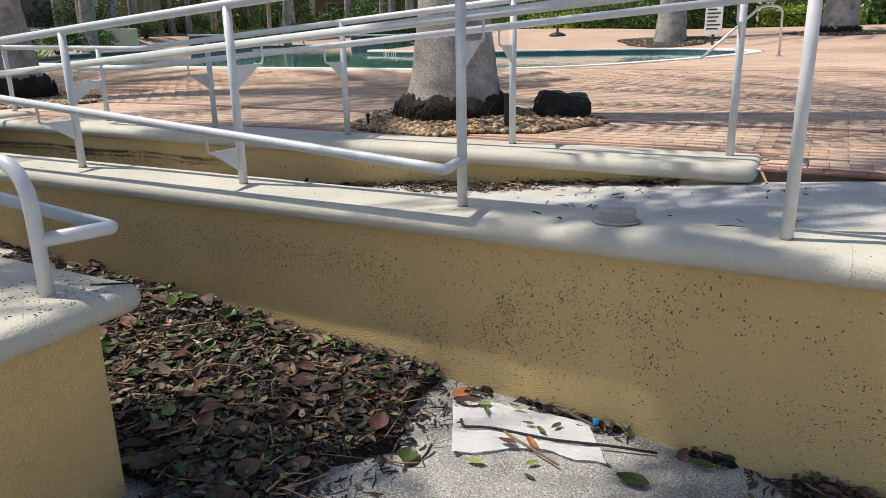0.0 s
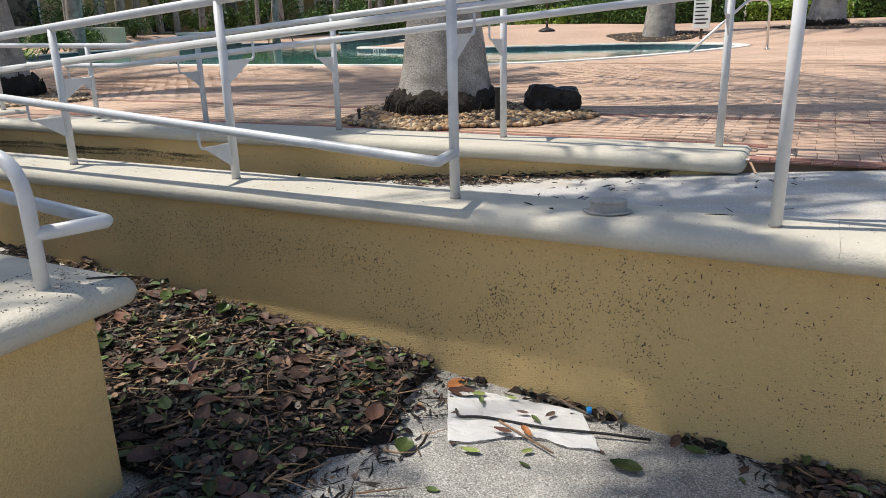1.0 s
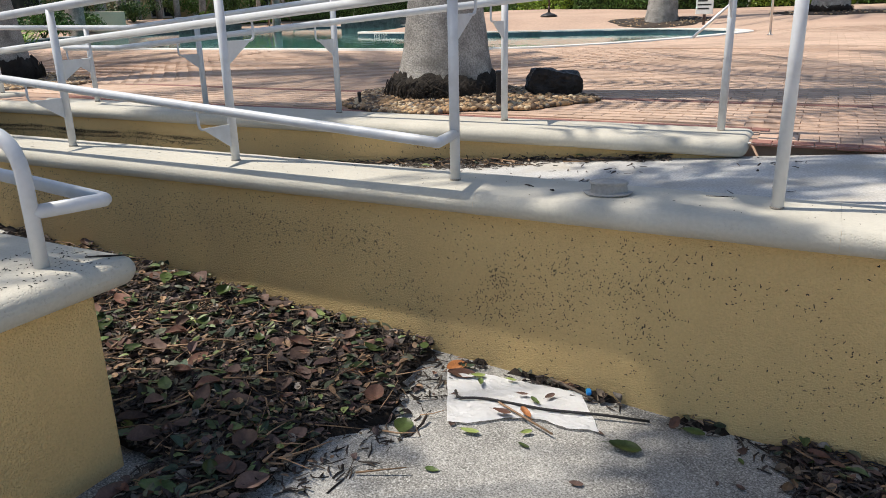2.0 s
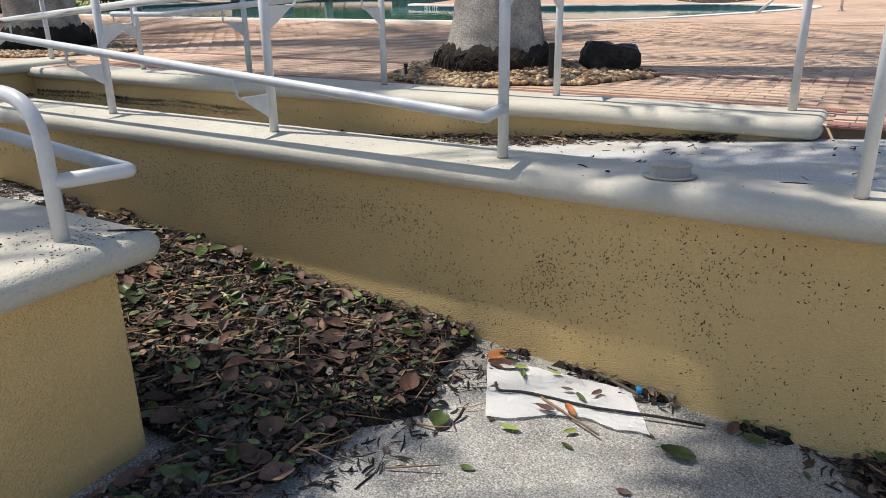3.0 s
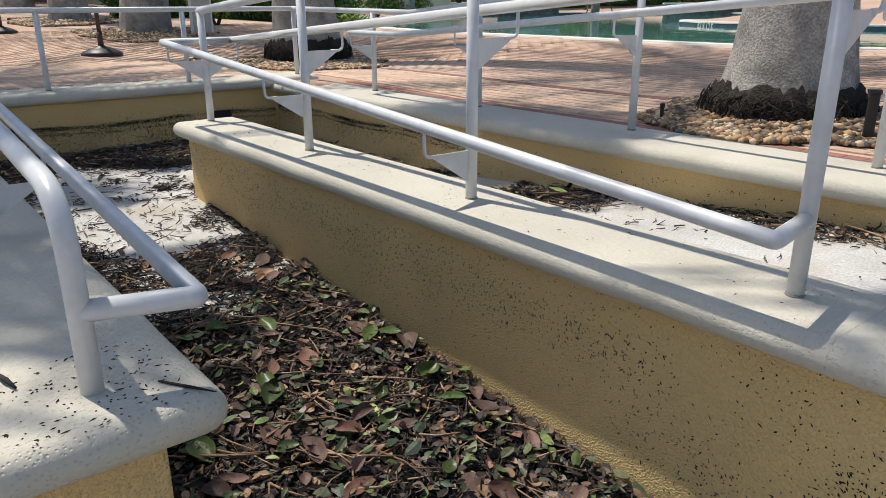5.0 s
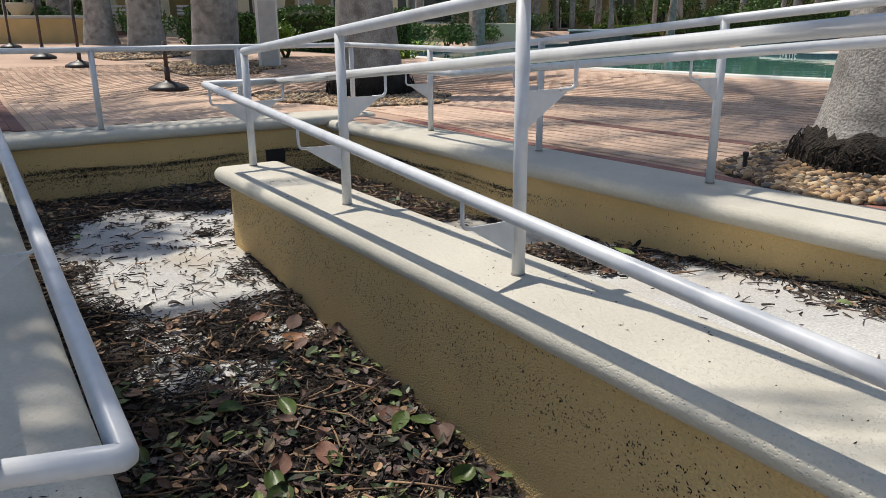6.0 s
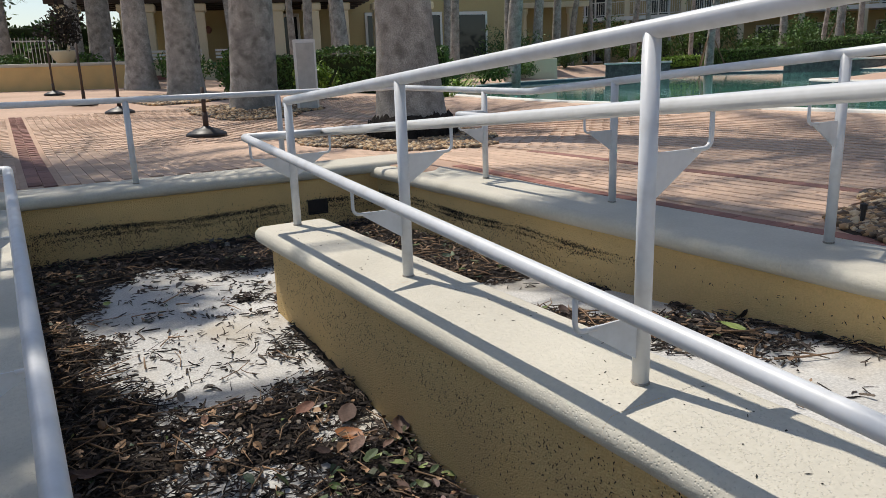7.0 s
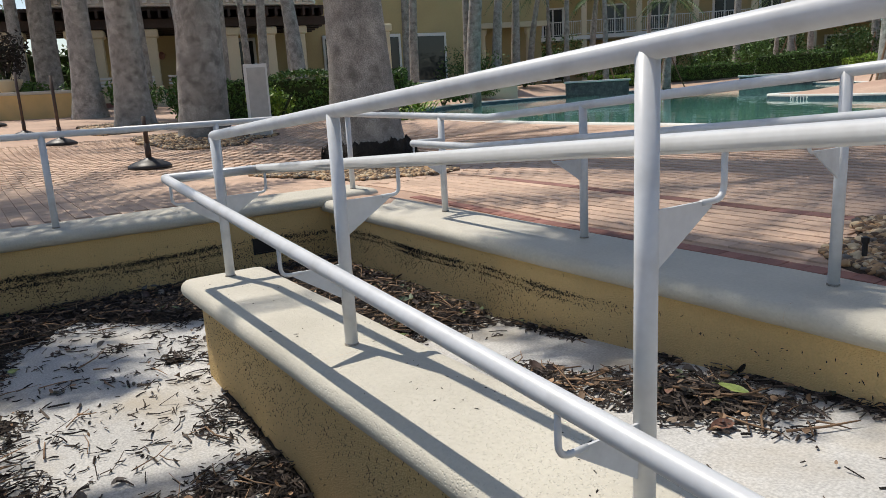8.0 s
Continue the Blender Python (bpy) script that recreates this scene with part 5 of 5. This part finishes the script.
# ---- buildings ----
def hotel():
    """Two storeys with a balcony along the upper floor."""
    root = thing("hotel", "yellow two-storey hotel with white balconies", "building", at=(-42.6, 40.2, 0.9), rz=44.6)
    H1, H2 = 3.2, 6.6
    wall_bm = box(-26, 30, 2.2, 9, -0.9, H2)
    part("wall", wall_bm, M_CREAM, root)
    part("balcony_floor", box(-26, 30, 0.0, 2.2, H1 - 0.28, H1), M_WHITE, root)
    part("eave", box(-26.5, 30.5, -0.5, 9.5, H2, H2 + 0.35, 0.03, 1), M_WHITE, root)
    bm = bmesh.new()
    vs = [bm.verts.new(c) for c in ((-27, -0.9, H2 + 0.35), (31, -0.9, H2 + 0.35), (31, 9.8, H2 + 0.35), (-27, 9.8, H2 + 0.35), (-24, 4.5, H2 + 2.4), (28, 4.5, H2 + 2.4))]
    for q in ((0, 1, 5, 4), (1, 2, 5), (2, 3, 4, 5), (3, 0, 4), (3, 2, 1, 0)):
        bm.faces.new([vs[i] for i in q])
    part("roof", bm, M_TILE, root, "red-brown tiled roof")
    for k in range(15):
        x = -25.5 + 3.9 * k
        c = part("column", box(x - 0.19, x + 0.19, 0.02, 0.40, -0.9, H2, 0.02, 1), M_COLUMN, root)
    for k in range(14):
        x0, x1 = -25.3 + 3.9 * k, -21.8 + 3.9 * k
        rail = part("balustrade", box(x0, x1, 0.12, 0.18, H1 + 1.0, H1 + 1.06), M_WHITE, root)
        part("foot_rail", box(x0, x1, 0.12, 0.18, H1 + 0.10, H1 + 0.15), M_WHITE, rail)
        bal = bmesh.new()
        for j in range(22):
            xx = x0 + 0.08 + (x1 - x0 - 0.16) * j / 21
            box(xx - 0.014, xx + 0.014, 0.135, 0.165, H1 + 0.15, H1 + 1.0, bm=bal)
        part("baluster_screen", bal, M_WHITE, rail)
        for z0, wd in ((H1, 1.5), (0.0, 1.7)):
            cx = (x0 + x1) / 2 + (0.3 if k % 2 else -0.4)
            door = part("door", box(cx - wd / 2 - 0.1, cx + wd / 2 + 0.1, 2.12, 2.21, z0, z0 + 2.25, 0.01, 1), M_WHITE, root, "white framed glass balcony door")
            for sg in (-1, 1):
                part("pane", box(cx + sg * wd / 4 - wd / 4 + 0.06, cx + sg * wd / 4 + wd / 4 - 0.06, 2.09, 2.125, z0 + 0.12, z0 + 2.12), M_GLASS, door)


hotel()


def colonnade():
    """Terrace building with columns, a dark timber pergola and a tiled eave."""
    root = thing("terrace_building", "cream colonnade building with a dark timber pergola", "building", at=(-31.6, 10.0, 0.75), rz=75.6)
    part("terrace", box(-9, 14, -0.8, 8, -0.8, 0.35, 0.02, 1), M_COLUMN, root)
    part("wall", box(-3.6, 14, 3.2, 8, 0.3, 5.6), M_CREAM, root)
    for k, x in enumerate((-5.9, -3.8, -3.2, -1.3, 1.75, 3.25, 4.4, 6.2, 8.0)):
        w = 0.34 if k not in (1, 5) else 0.28
        col = part("column", box(x - w, x + w, -0.3, 0.3, 0.35, 2.55, 0.03, 1), M_COLUMN, root)
        part("capital", box(x - w - 0.08, x + w + 0.08, -0.38, 0.38, 2.55, 2.85, 0.04, 1), M_COLUMN, col)
        part("plinth", box(x - w - 0.06, x + w + 0.06, -0.36, 0.36, 0.35, 0.75, 0.03, 1), M_COLUMN, col)
    for k in range(5):
        part("pergola_beam", box(-6.6, 5.6, -0.5 + 0.85 * k, -0.28 + 0.85 * k, 2.87, 3.2), M_DARKWOOD, root)
    for k in range(34):
        x = -6.5 + 0.36 * k
        part("rafter", box(x - 0.05, x + 0.05, -1.0, 3.19, 3.2, 3.5, 0.01, 1), M_DARKWOOD, root)
    part("soffit", box(-6.6, 5.6, -0.5, 3.19, 3.5, 3.62), M_DARKWOOD, root)
    part("cornice", box(-4.6, 5.2, -0.75, 3.3, 3.62, 3.95, 0.05, 2), M_WHITE, root)
    dent = bmesh.new()
    for k in range(36):
        x = -4.5 + 0.27 * k
        box(x, x + 0.13, -0.95, -0.74, 3.72, 3.92, bm=dent)
    part("dentils", dent, M_WHITE, root)
    part("fascia", box(-4.7, 5.3, -1.0, 3.3, 3.95, 4.2, 0.03, 1), M_WHITE, root)
    for k in range(30):
        x = -4.7 + 0.335 * k
        bm = tube([(x + 0.17, -1.25, 4.22), (x + 0.17, 3.2, 5.9)], 0.15, 8)
        part("roof_tile_row", bm, M_TILE, root)
    for cx, wd in ((2.5, 0.9), (6.9, 1.4), (9.0, 1.4), (11.3, 1.4)):
        fr = part("window", box(cx - wd / 2 - 0.12, cx + wd / 2 + 0.12, 3.1, 3.21, 0.4, 2.7, 0.02, 1), M_WHITE, root, "white framed dark glass door")
        part("pane", box(cx - wd / 2, cx + wd / 2, 3.07, 3.12, 0.5, 2.55), M_GLASS, fr)
    for sx in (-3.5, -0.9, 1.9):
        part("wall_sconce", lathe([(0.05, 0.0), (0.12, 0.08), (0.14, 0.22), (0.03, 0.32)], 10), M_REDPAVER, root, "rust coloured wall lantern").location = (sx, 3.05 if sx > -3.6 else 0.0, 1.9)
    for k in range(3):
        part("bench_slat", box(-3.6, -1.2, -0.95, -0.9, 0.75 + 0.13 * k, 0.83 + 0.13 * k), M_WHITE, root, "white horizontal boards")
        part("bench_slat", box(-0.7, 0.7, -0.95, -0.9, 0.75 + 0.13 * k, 0.83 + 0.13 * k), M_WHITE, root, "white horizontal boards")
    for k in range(5):
        part("step", box(-3.0, -1.4, -0.81 - 0.3 * (k + 1), -0.81 - 0.3 * k, -0.8, 0.16 - 0.17 * k), M_REDPAVER, root, "dark red tiled step")


colonnade()

# yellow arched wing behind
wing = thing("arched_wing", "yellow arcade wing with paired pale columns", "building", at=(-37.0, 26.0, 0.9), rz=60)
part("wall", box(-7, 6, 1.6, 7, -0.9, 7.0), M_CREAM, wing)
part("upper_wall", box(-7, 6, 0.0, 1.6, 3.2, 7.0), M_CREAM, wing)
part("band", box(-7, 6, -0.12, 0.0, 3.1, 3.4, 0.03, 1), M_COLUMN, wing)
for x in (-5.6, -4.9, -2.0, -1.3, 1.6, 2.3, 5.0):
    part("column", lathe([(0.26, -0.9), (0.26, -0.6), (0.19, -0.5), (0.17, 2.7), (0.25, 2.85), (0.27, 3.1)], 16), M_COLUMN, wing, smooth=True).location = (x, 0.3, 0)
# planter with urn and picket fence
planter = thing("planter_wall", "low yellow planter wall with a pale coping", "planter", at=(-26.6, 3.2, dz(-26.6, 3.2)), rz=80)
part("wall", box(-6, 2.2, -0.15, 0.15, -0.3, 0.68), M_WALL, planter)
part("coping", box(-6.05, 2.25, -0.2, 0.2, 0.68, 0.78, 0.03, 2), M_CAP, planter)
urn = thing("stone_urn", "large pale cast stone bowl on a pedestal", "urn", at=(-27.7, 3.55, dz(-27.7, 3.55) + 0.35))
part("bowl", lathe([(0.12, 0.36), (0.20, 0.40), (0.33, 0.54), (0.37, 0.66), (0.42, 0.73), (0.43, 0.79), (0.38, 0.80), (0.34, 0.72)], 28), M_COLUMN, urn, smooth=True)
part("pedestal", lathe([(0.30, -0.35), (0.30, 0.08), (0.18, 0.13), (0.11, 0.24), (0.12, 0.36)], 20), M_COLUMN, urn, smooth=True)
shrub(-27.7, 3.55, 0.8, 1.5, 1300, 0.07, M_ROOT, "dark reddish shrub growing in the urn", 41, base=dz(-27.7, 3.55) + 1.05)
for k in range(4):
    shrub(-27.9 - 0.1 * k, 0.6 + 1.5 * k if k < 2 else 2.9 + 1.3 * (k - 1), 0.7, 0.75, 900, 0.06, M_HEDGE, "low green shrub in the planter", 44 + k, base=dz(-27.8, 3) + 0.35)
slim_palm(-29.5, 4.1, 5.4, 0.2, 0.0, 301, 2.4, 18)
slim_palm(-31.5, 2.0, 5.0, 0.2, 0.0, 302, 2.4, 16)
hedge(-36.5, 0.5, 16, 1.6, 1.6, 92, 5000, 0.14, M_HEDGE, "dark green clipped hedge behind a white fence", 511, base=0.7)
hedge(-38.0, 2.0, 18, 2.6, 2.5, 94, 5000, 0.16, M_FROND, "dark green bushy screen behind the hedge", 512, base=0.7)
for sx, sy, sr, sh, sd in ((-38.5, -2.2, 2.2, 6.4, 601), (-39.5, 0.6, 2.0, 7.0, 602), (-37.5, -4.8, 2.2, 6.8, 603)):
    shrub(sx, sy, sr, sh, 2400, 0.17, M_FROND, "feathery dark green tree beyond the fence", sd, base=0.7, name="tree")
fence = thing("picket_fence", "white metal picket fence", "fence", at=(-32.0, 1.4, dz(-30, 1.4) + 0.2), rz=88)
for z in (0.25, 1.35):
    part("fence_rail", box(-6, 2.6, -0.02, 0.02, z, z + 0.05), M_WHITE, fence)
for k in range(70):
    x = -6 + 0.122 * k
    part("picket", box(x - 0.012, x + 0.012, -0.012, 0.012, 0.0, 1.5), M_WHITE, fence)


# ---- things on the deck ----
def umbrella_base(x, y, pole, r=0.255):
    z = dz(x, y)
    root = thing("umbrella_base", "black domed umbrella base with a bare brown pole", "umbrella base", "umbrella bases on the deck", at=(x, y, z))
    part("dome", lathe([(r, 0.0), (r, 0.025), (r * 0.93, 0.045), (r * 0.6, 0.085), (r * 0.25, 0.11), (0.05, 0.125)], 32), M_IRON, root, smooth=True)
    part("socket", tube([(0, 0, 0.11), (0, 0, 0.30)], 0.035, 14), M_BRONZE, root, smooth=True)
    part("pole", tube([(0, 0, 0.29), (0, 0, pole)], 0.027, 14), M_BRONZE, root, smooth=True)
    return root


for ux, uy, h in ((-10.86, 3.80, 0.62), (-15.49, 3.39, 1.15), (-18.34, 3.09, 1.25), (-23.26, 2.84, 1.5), (-7.5, 22.2, 1.3)):
    umbrella_base(ux, uy, h)

pillar = thing("white_pillar", "white tapered utility pillar beside the palms", "pillar", at=(-13.6, 6.24, dz(-13.6, 6.24) - 0.03), rz=70)
bm = box(-0.19, 0.19, -0.15, 0.15, -0.05, 1.22, 0.012, 2)
part("body", bm, M_WHITE, pillar)
part("panel", box(-0.14, 0.16, -0.162, -0.145, 0.05, 1.16, 0.006, 1), M_BOXGREY, pillar, "pale grey recessed panel")

rock_bm = bmesh.new()
rng_r = random.Random(14)
for sx, sy, sz in itertools.product((-1, 1), repeat=3):
    for k in range(3):
        rock_bm.verts.new((sx * (0.245 - 0.05 * (sz > 0) * (sx < 0)) * rng_r.uniform(0.82, 1.0), sy * 0.18 * rng_r.uniform(0.7, 1.0), 0.105 + sz * 0.125 * rng_r.uniform(0.82, 1.0) - 0.015 * sx * (sz > 0)))
bmesh.ops.convex_hull(rock_bm, input=rock_bm.verts[:])
bmesh.ops.delete(rock_bm, geom=[v for v in rock_bm.verts if not v.link_faces], context="VERTS")
bmesh.ops.triangulate(rock_bm, faces=rock_bm.faces[:])
for k in range(3):
    bmesh.ops.subdivide_edges(rock_bm, edges=rock_bm.edges[:], cuts=1, use_grid_fill=True)
    bmesh.ops.smooth_vert(rock_bm, verts=rock_bm.verts[:], factor=0.35, use_axis_x=True, use_axis_y=True, use_axis_z=True)
for v in rock_bm.verts:
    v.co += v.co.normalized() * (0.034 * noise.noise(v.co * 10) + 0.010 * noise.noise(v.co * 45))
rock = link_mesh("black_boulder", rock_bm, M_ROCK)
rock.matrix_world = pose(-1.72, 5.74, dz(-1.72, 5.74) - 0.012, 0, 0, 24) @ Matrix.Scale(0.93, 4)
tagged(rock, "black blocky boulder beside the pebble bed", "rock")
spike = thing("garden_stake", "short black garden light stake", "stake", at=(-3.02, 4.93, dz(-3.02, 4.93)))
part("shaft", tube([(0, 0, -0.05), (0, 0, 0.085)], 0.011, 10), M_IRON, spike)
part("head", lathe([(0.014, 0.08), (0.016, 0.085), (0.016, 0.105), (0.006, 0.11)], 12), M_IRON, spike)

lamp = thing("landscape_light", "black slab-shaped landscape light leaning by the palm roots", "garden light", at=(-1.90, 5.08, dz(-1.90, 5.08)), rz=25)
part("housing", box(-0.024, 0.024, -0.03, 0.03, -0.02, 0.25, 0.008, 2), M_IRON, lamp)
part("hood", box(-0.028, 0.028, -0.045, 0.035, 0.245, 0.268, 0.006, 2), M_IRON, lamp)

grab = thing("pool_grab_rail", "polished steel pool grab rail at the steps", "handrail", at=(0, 0, 0))
part("rail", tube(fillet([(-1.95, 12.6, 0.0), (-1.05, 13.95, 1.0), (-0.74, 14.15, 0.98), (-0.72, 14.16, 0.15)], 0.14, 8), 0.022, 12), M_STEEL, grab, smooth=True)
part("escutcheon", lathe([(0.05, 0.0), (0.05, 0.012), (0.03, 0.02)], 16), M_STEEL, grab).location = (-0.72, 14.16, POOL_Z)

# notice board, only bars where the text is too small to read
sign = thing("pool_notice", "white pool rules notice on a post", "sign", at=(-2.75, 20.6, dz(-2.75, 20.6)), rz=-8)
part("post", box(-0.03, 0.03, 0.0, 0.06, -0.1, 1.0), M_BRONZE, sign)
part("board", box(-0.22, 0.22, -0.03, 0.0, 0.25, 1.15, 0.01, 1), M_WHITE, sign)
for k in range(8):
    part("text_bar", box(-0.17, 0.17 - 0.05 * (k % 3), -0.034, -0.0305, 1.04 - 0.095 * k, 1.075 - 0.095 * k), M_IRON, sign, "dark line of unreadable text")

# spa wall and waterfall wall in stacked stone


def stacked_stone(name, label, x, y, rz, length, height, base, seed):
    rng = random.Random(seed)
    root = thing(name, label, "stone wall", at=(x, y, base), rz=rz)
    part("core", box(-length / 2 + 0.03, length / 2 - 0.03, 0.04, 0.42, -0.3, height - 0.05), M_STONE, root)
    bm = bmesh.new()
    z = 0.0
    while z < height - 0.1:
        h = rng.uniform(0.09, 0.16)
        u = -length / 2
        while u < length / 2 - 0.05:
            w = min(rng.uniform(0.15, 0.42), length / 2 - u)
            box(u + 0.006, u + w - 0.006, rng.uniform(-0.03, 0.01), 0.06, z + 0.005, min(z + h, height - 0.05) - 0.005, bm=bm)
            u += w
        z += h
    part("stones", bm, M_STONE, root)
    part("coping", box(-length / 2 - 0.06, length / 2 + 0.06, -0.08, 0.5, height - 0.05, height + 0.04, 0.02, 2), M_COPING, root)


stacked_stone("spa_wall", "raised spa wall of dark stacked stone", -26.0, 27.0, 45, 2.9, 0.60, POOL_Z, 3)
stacked_stone("waterfall_wall", "long waterfall wall of dark stacked stone", -20.6, 36.3, 32, 7.2, 0.55, POOL_Z - 0.1, 4)

# depth markings on the pool rim


def depth_mark(text, x, y, rz, size):
    cu = bpy.data.curves.new("depth_mark", "FONT")
    cu.body, cu.size, cu.extrude, cu.align_x = text, size, 0.002, "CENTER"
    tmp = bpy.data.objects.new("tmp", cu)
    me = bpy.data.meshes.new_from_object(tmp)
    bpy.data.objects.remove(tmp)
    me.materials.append(M_WHITE)
    ob = new("depth_marking", me)
    ob.matrix_world = pose(x, y, POOL_Z - 0.10, 90, 0, rz)
    tagged(ob, "white depth letters on the waterline tile", "sign", "pool depth markings")


depth_mark("4 FT 6 IN", -11.45, 18.82, 159, 0.16)

# ---- pavers ----
BR, GAP = 0.1, 0.0035


def brick_arrays(cells):
    """Bricks at (x, y, width, depth): bevelled blocks that follow the deck."""
    c = np.array(cells)
    x, y, w, d = c.T
    rs = np.random.RandomState(3)
    z = deck_z(x, y) + rs.uniform(-0.0008, 0.0008, len(x))
    tx, ty = rs.normal(0, 0.003, len(x)), rs.normal(0, 0.003, len(x))
    hw, hd = w / 2 - GAP / 2, d / 2 - GAP / 2
    V = []
    for inset, dzz in ((0.0, -0.018), (0.0, -0.002), (0.002, 0.0)):
        for sx, sy in ((-1, -1), (1, -1), (1, 1), (-1, 1)):
            ox, oy = sx * (hw - inset), sy * (hd - inset)
            V.append(np.stack([x + ox, y + oy, z + dzz + ox * tx + oy * ty], 1))
    V = np.stack(V, 1).reshape(-1, 3)
    pat = [(8, 9, 10, 11)] + [(a + k, a + (k + 1) % 4, a + 4 + (k + 1) % 4, a + 4 + k) for a in (0, 4) for k in range(4)]
    F = (np.arange(len(c))[:, None, None] * 12 + np.array(pat)[None]).reshape(-1, 4)
    return V, F


def field():
    cells = []
    for x0, x1, y0, y1 in ((-16.0, -7.25, 1.0, 9.8), (-7.2, 3.6, 4.83, 9.8), (-3.5, 6.5, 9.85, 17.5)):
        for k in range(int((y1 - y0) / BR)):
            y = y0 + (k + 0.5) * BR
            x = x0 + 0.1 * (k % 2)
            while x < x1 - 0.1:
                inner = -0.12 < x + 0.1 < 2.6 and y < 5.6
                if not inner and abs(y - 5.68) > 0.055 and not (x < -7.3 and abs(y - 1.75) < 0.11):
                    cells.append((x + 0.1, y, 0.2, BR))
                x += 0.2
    c = np.array(cells)
    d = pool_distance(c[:, 0], c[:, 1])[0]
    c = c[d > 0.36]
    keep = ~((np.hypot((c[:, 0] + 2.42) / 0.8, (c[:, 1] - 5.5) / 0.55) < 1) | (np.hypot((c[:, 0] + 9.0) / 1.3, (c[:, 1] - 5.65) / 1.0) < 1))
    V, F = brick_arrays(c[keep])
    ob = from_arrays("paving_field", V, F, M_PAVER)
    tagged(ob, "peach clay pavers laid in offset rows", "pavers", kind="stuff")


field()


def red_bands():
    """Dark red courses that cross the deck."""
    cells = [(-6.4 + 0.2 * k, 5.68, 0.2, 0.1) for k in range(50)] + [(-15.9 + 0.2 * k + 0.1 * r, 1.70 + 0.1 * r, 0.2, 0.1) for k in range(43) for r in (0, 1)]
    c = np.array(cells)
    keep = np.hypot((c[:, 0] + 2.42) / 0.85, (c[:, 1] - 5.5) / 0.6) > 1
    V, F = brick_arrays(c[keep])
    tagged(from_arrays("paving_band", V, F, M_REDBAND), "dark red pavers in straight courses across the deck", "pavers", kind="stuff")


M_REDBAND = mat("red_band_paver", (0.26, 0.135, 0.11), 0.85, 0.14, 1.5, 60.0, 0.4, 0.004, rand=0.25, island=True)
red_bands()
paving = thing("pavement", "edge of peach and red pavers beside the ramp", "pavement", kind="structure")


def one_brick(w, d, material, name):
    V, F = brick_arrays([(0.0, -50.0, w, d)])
    V[:, 1] += 50.0
    V[:, 2] -= V[:, 2].max()
    me = bpy.data.meshes.new(name)
    me.from_pydata([tuple(map(float, v)) for v in V], [], [tuple(map(int, f)) for f in F])
    me.materials.append(material)
    return me


M_PAVER1 = mat("peach_paver_single", (0.54, 0.37, 0.27), 0.85, 0.14, 6.0, 60.0, 0.4, 0.004, rand=0.16)
me_soldier = one_brick(0.1, 0.2, M_PAVER1, "brick")
me_peach, me_red = one_brick(0.2, 0.1, M_PAVER1, "brick"), one_brick(0.1, 0.1, M_REDPAVER, "brick")
me_redlong = one_brick(0.2, 0.1, M_REDPAVER, "brick")


def lay(me, x, y, rng):
    b = new("brick", me)
    b.parent = paving
    b.location = (x, y, dz(x, y) + rng.uniform(-0.001, 0.001))
    b.rotation_euler = (rng.gauss(0, 0.004), rng.gauss(0, 0.004), rng.gauss(0, 0.006))


rng_b = random.Random(8)
for k in range(27):
    lay(me_red, -0.06 + 0.1 * k, 4.29, rng_b)
for k in range(27):
    lay(me_soldier, -0.04 + 0.1 * k, 4.44, rng_b)
for r in range(11):
    for k in range(13):
        lay(me_peach, 0.0 + 0.1 * (r % 2) + 0.2 * k, 4.595 + 0.1 * r, rng_b)
for k in range(62):
    lay(me_red, -6.2 + 0.1 * k, 4.725, rng_b)
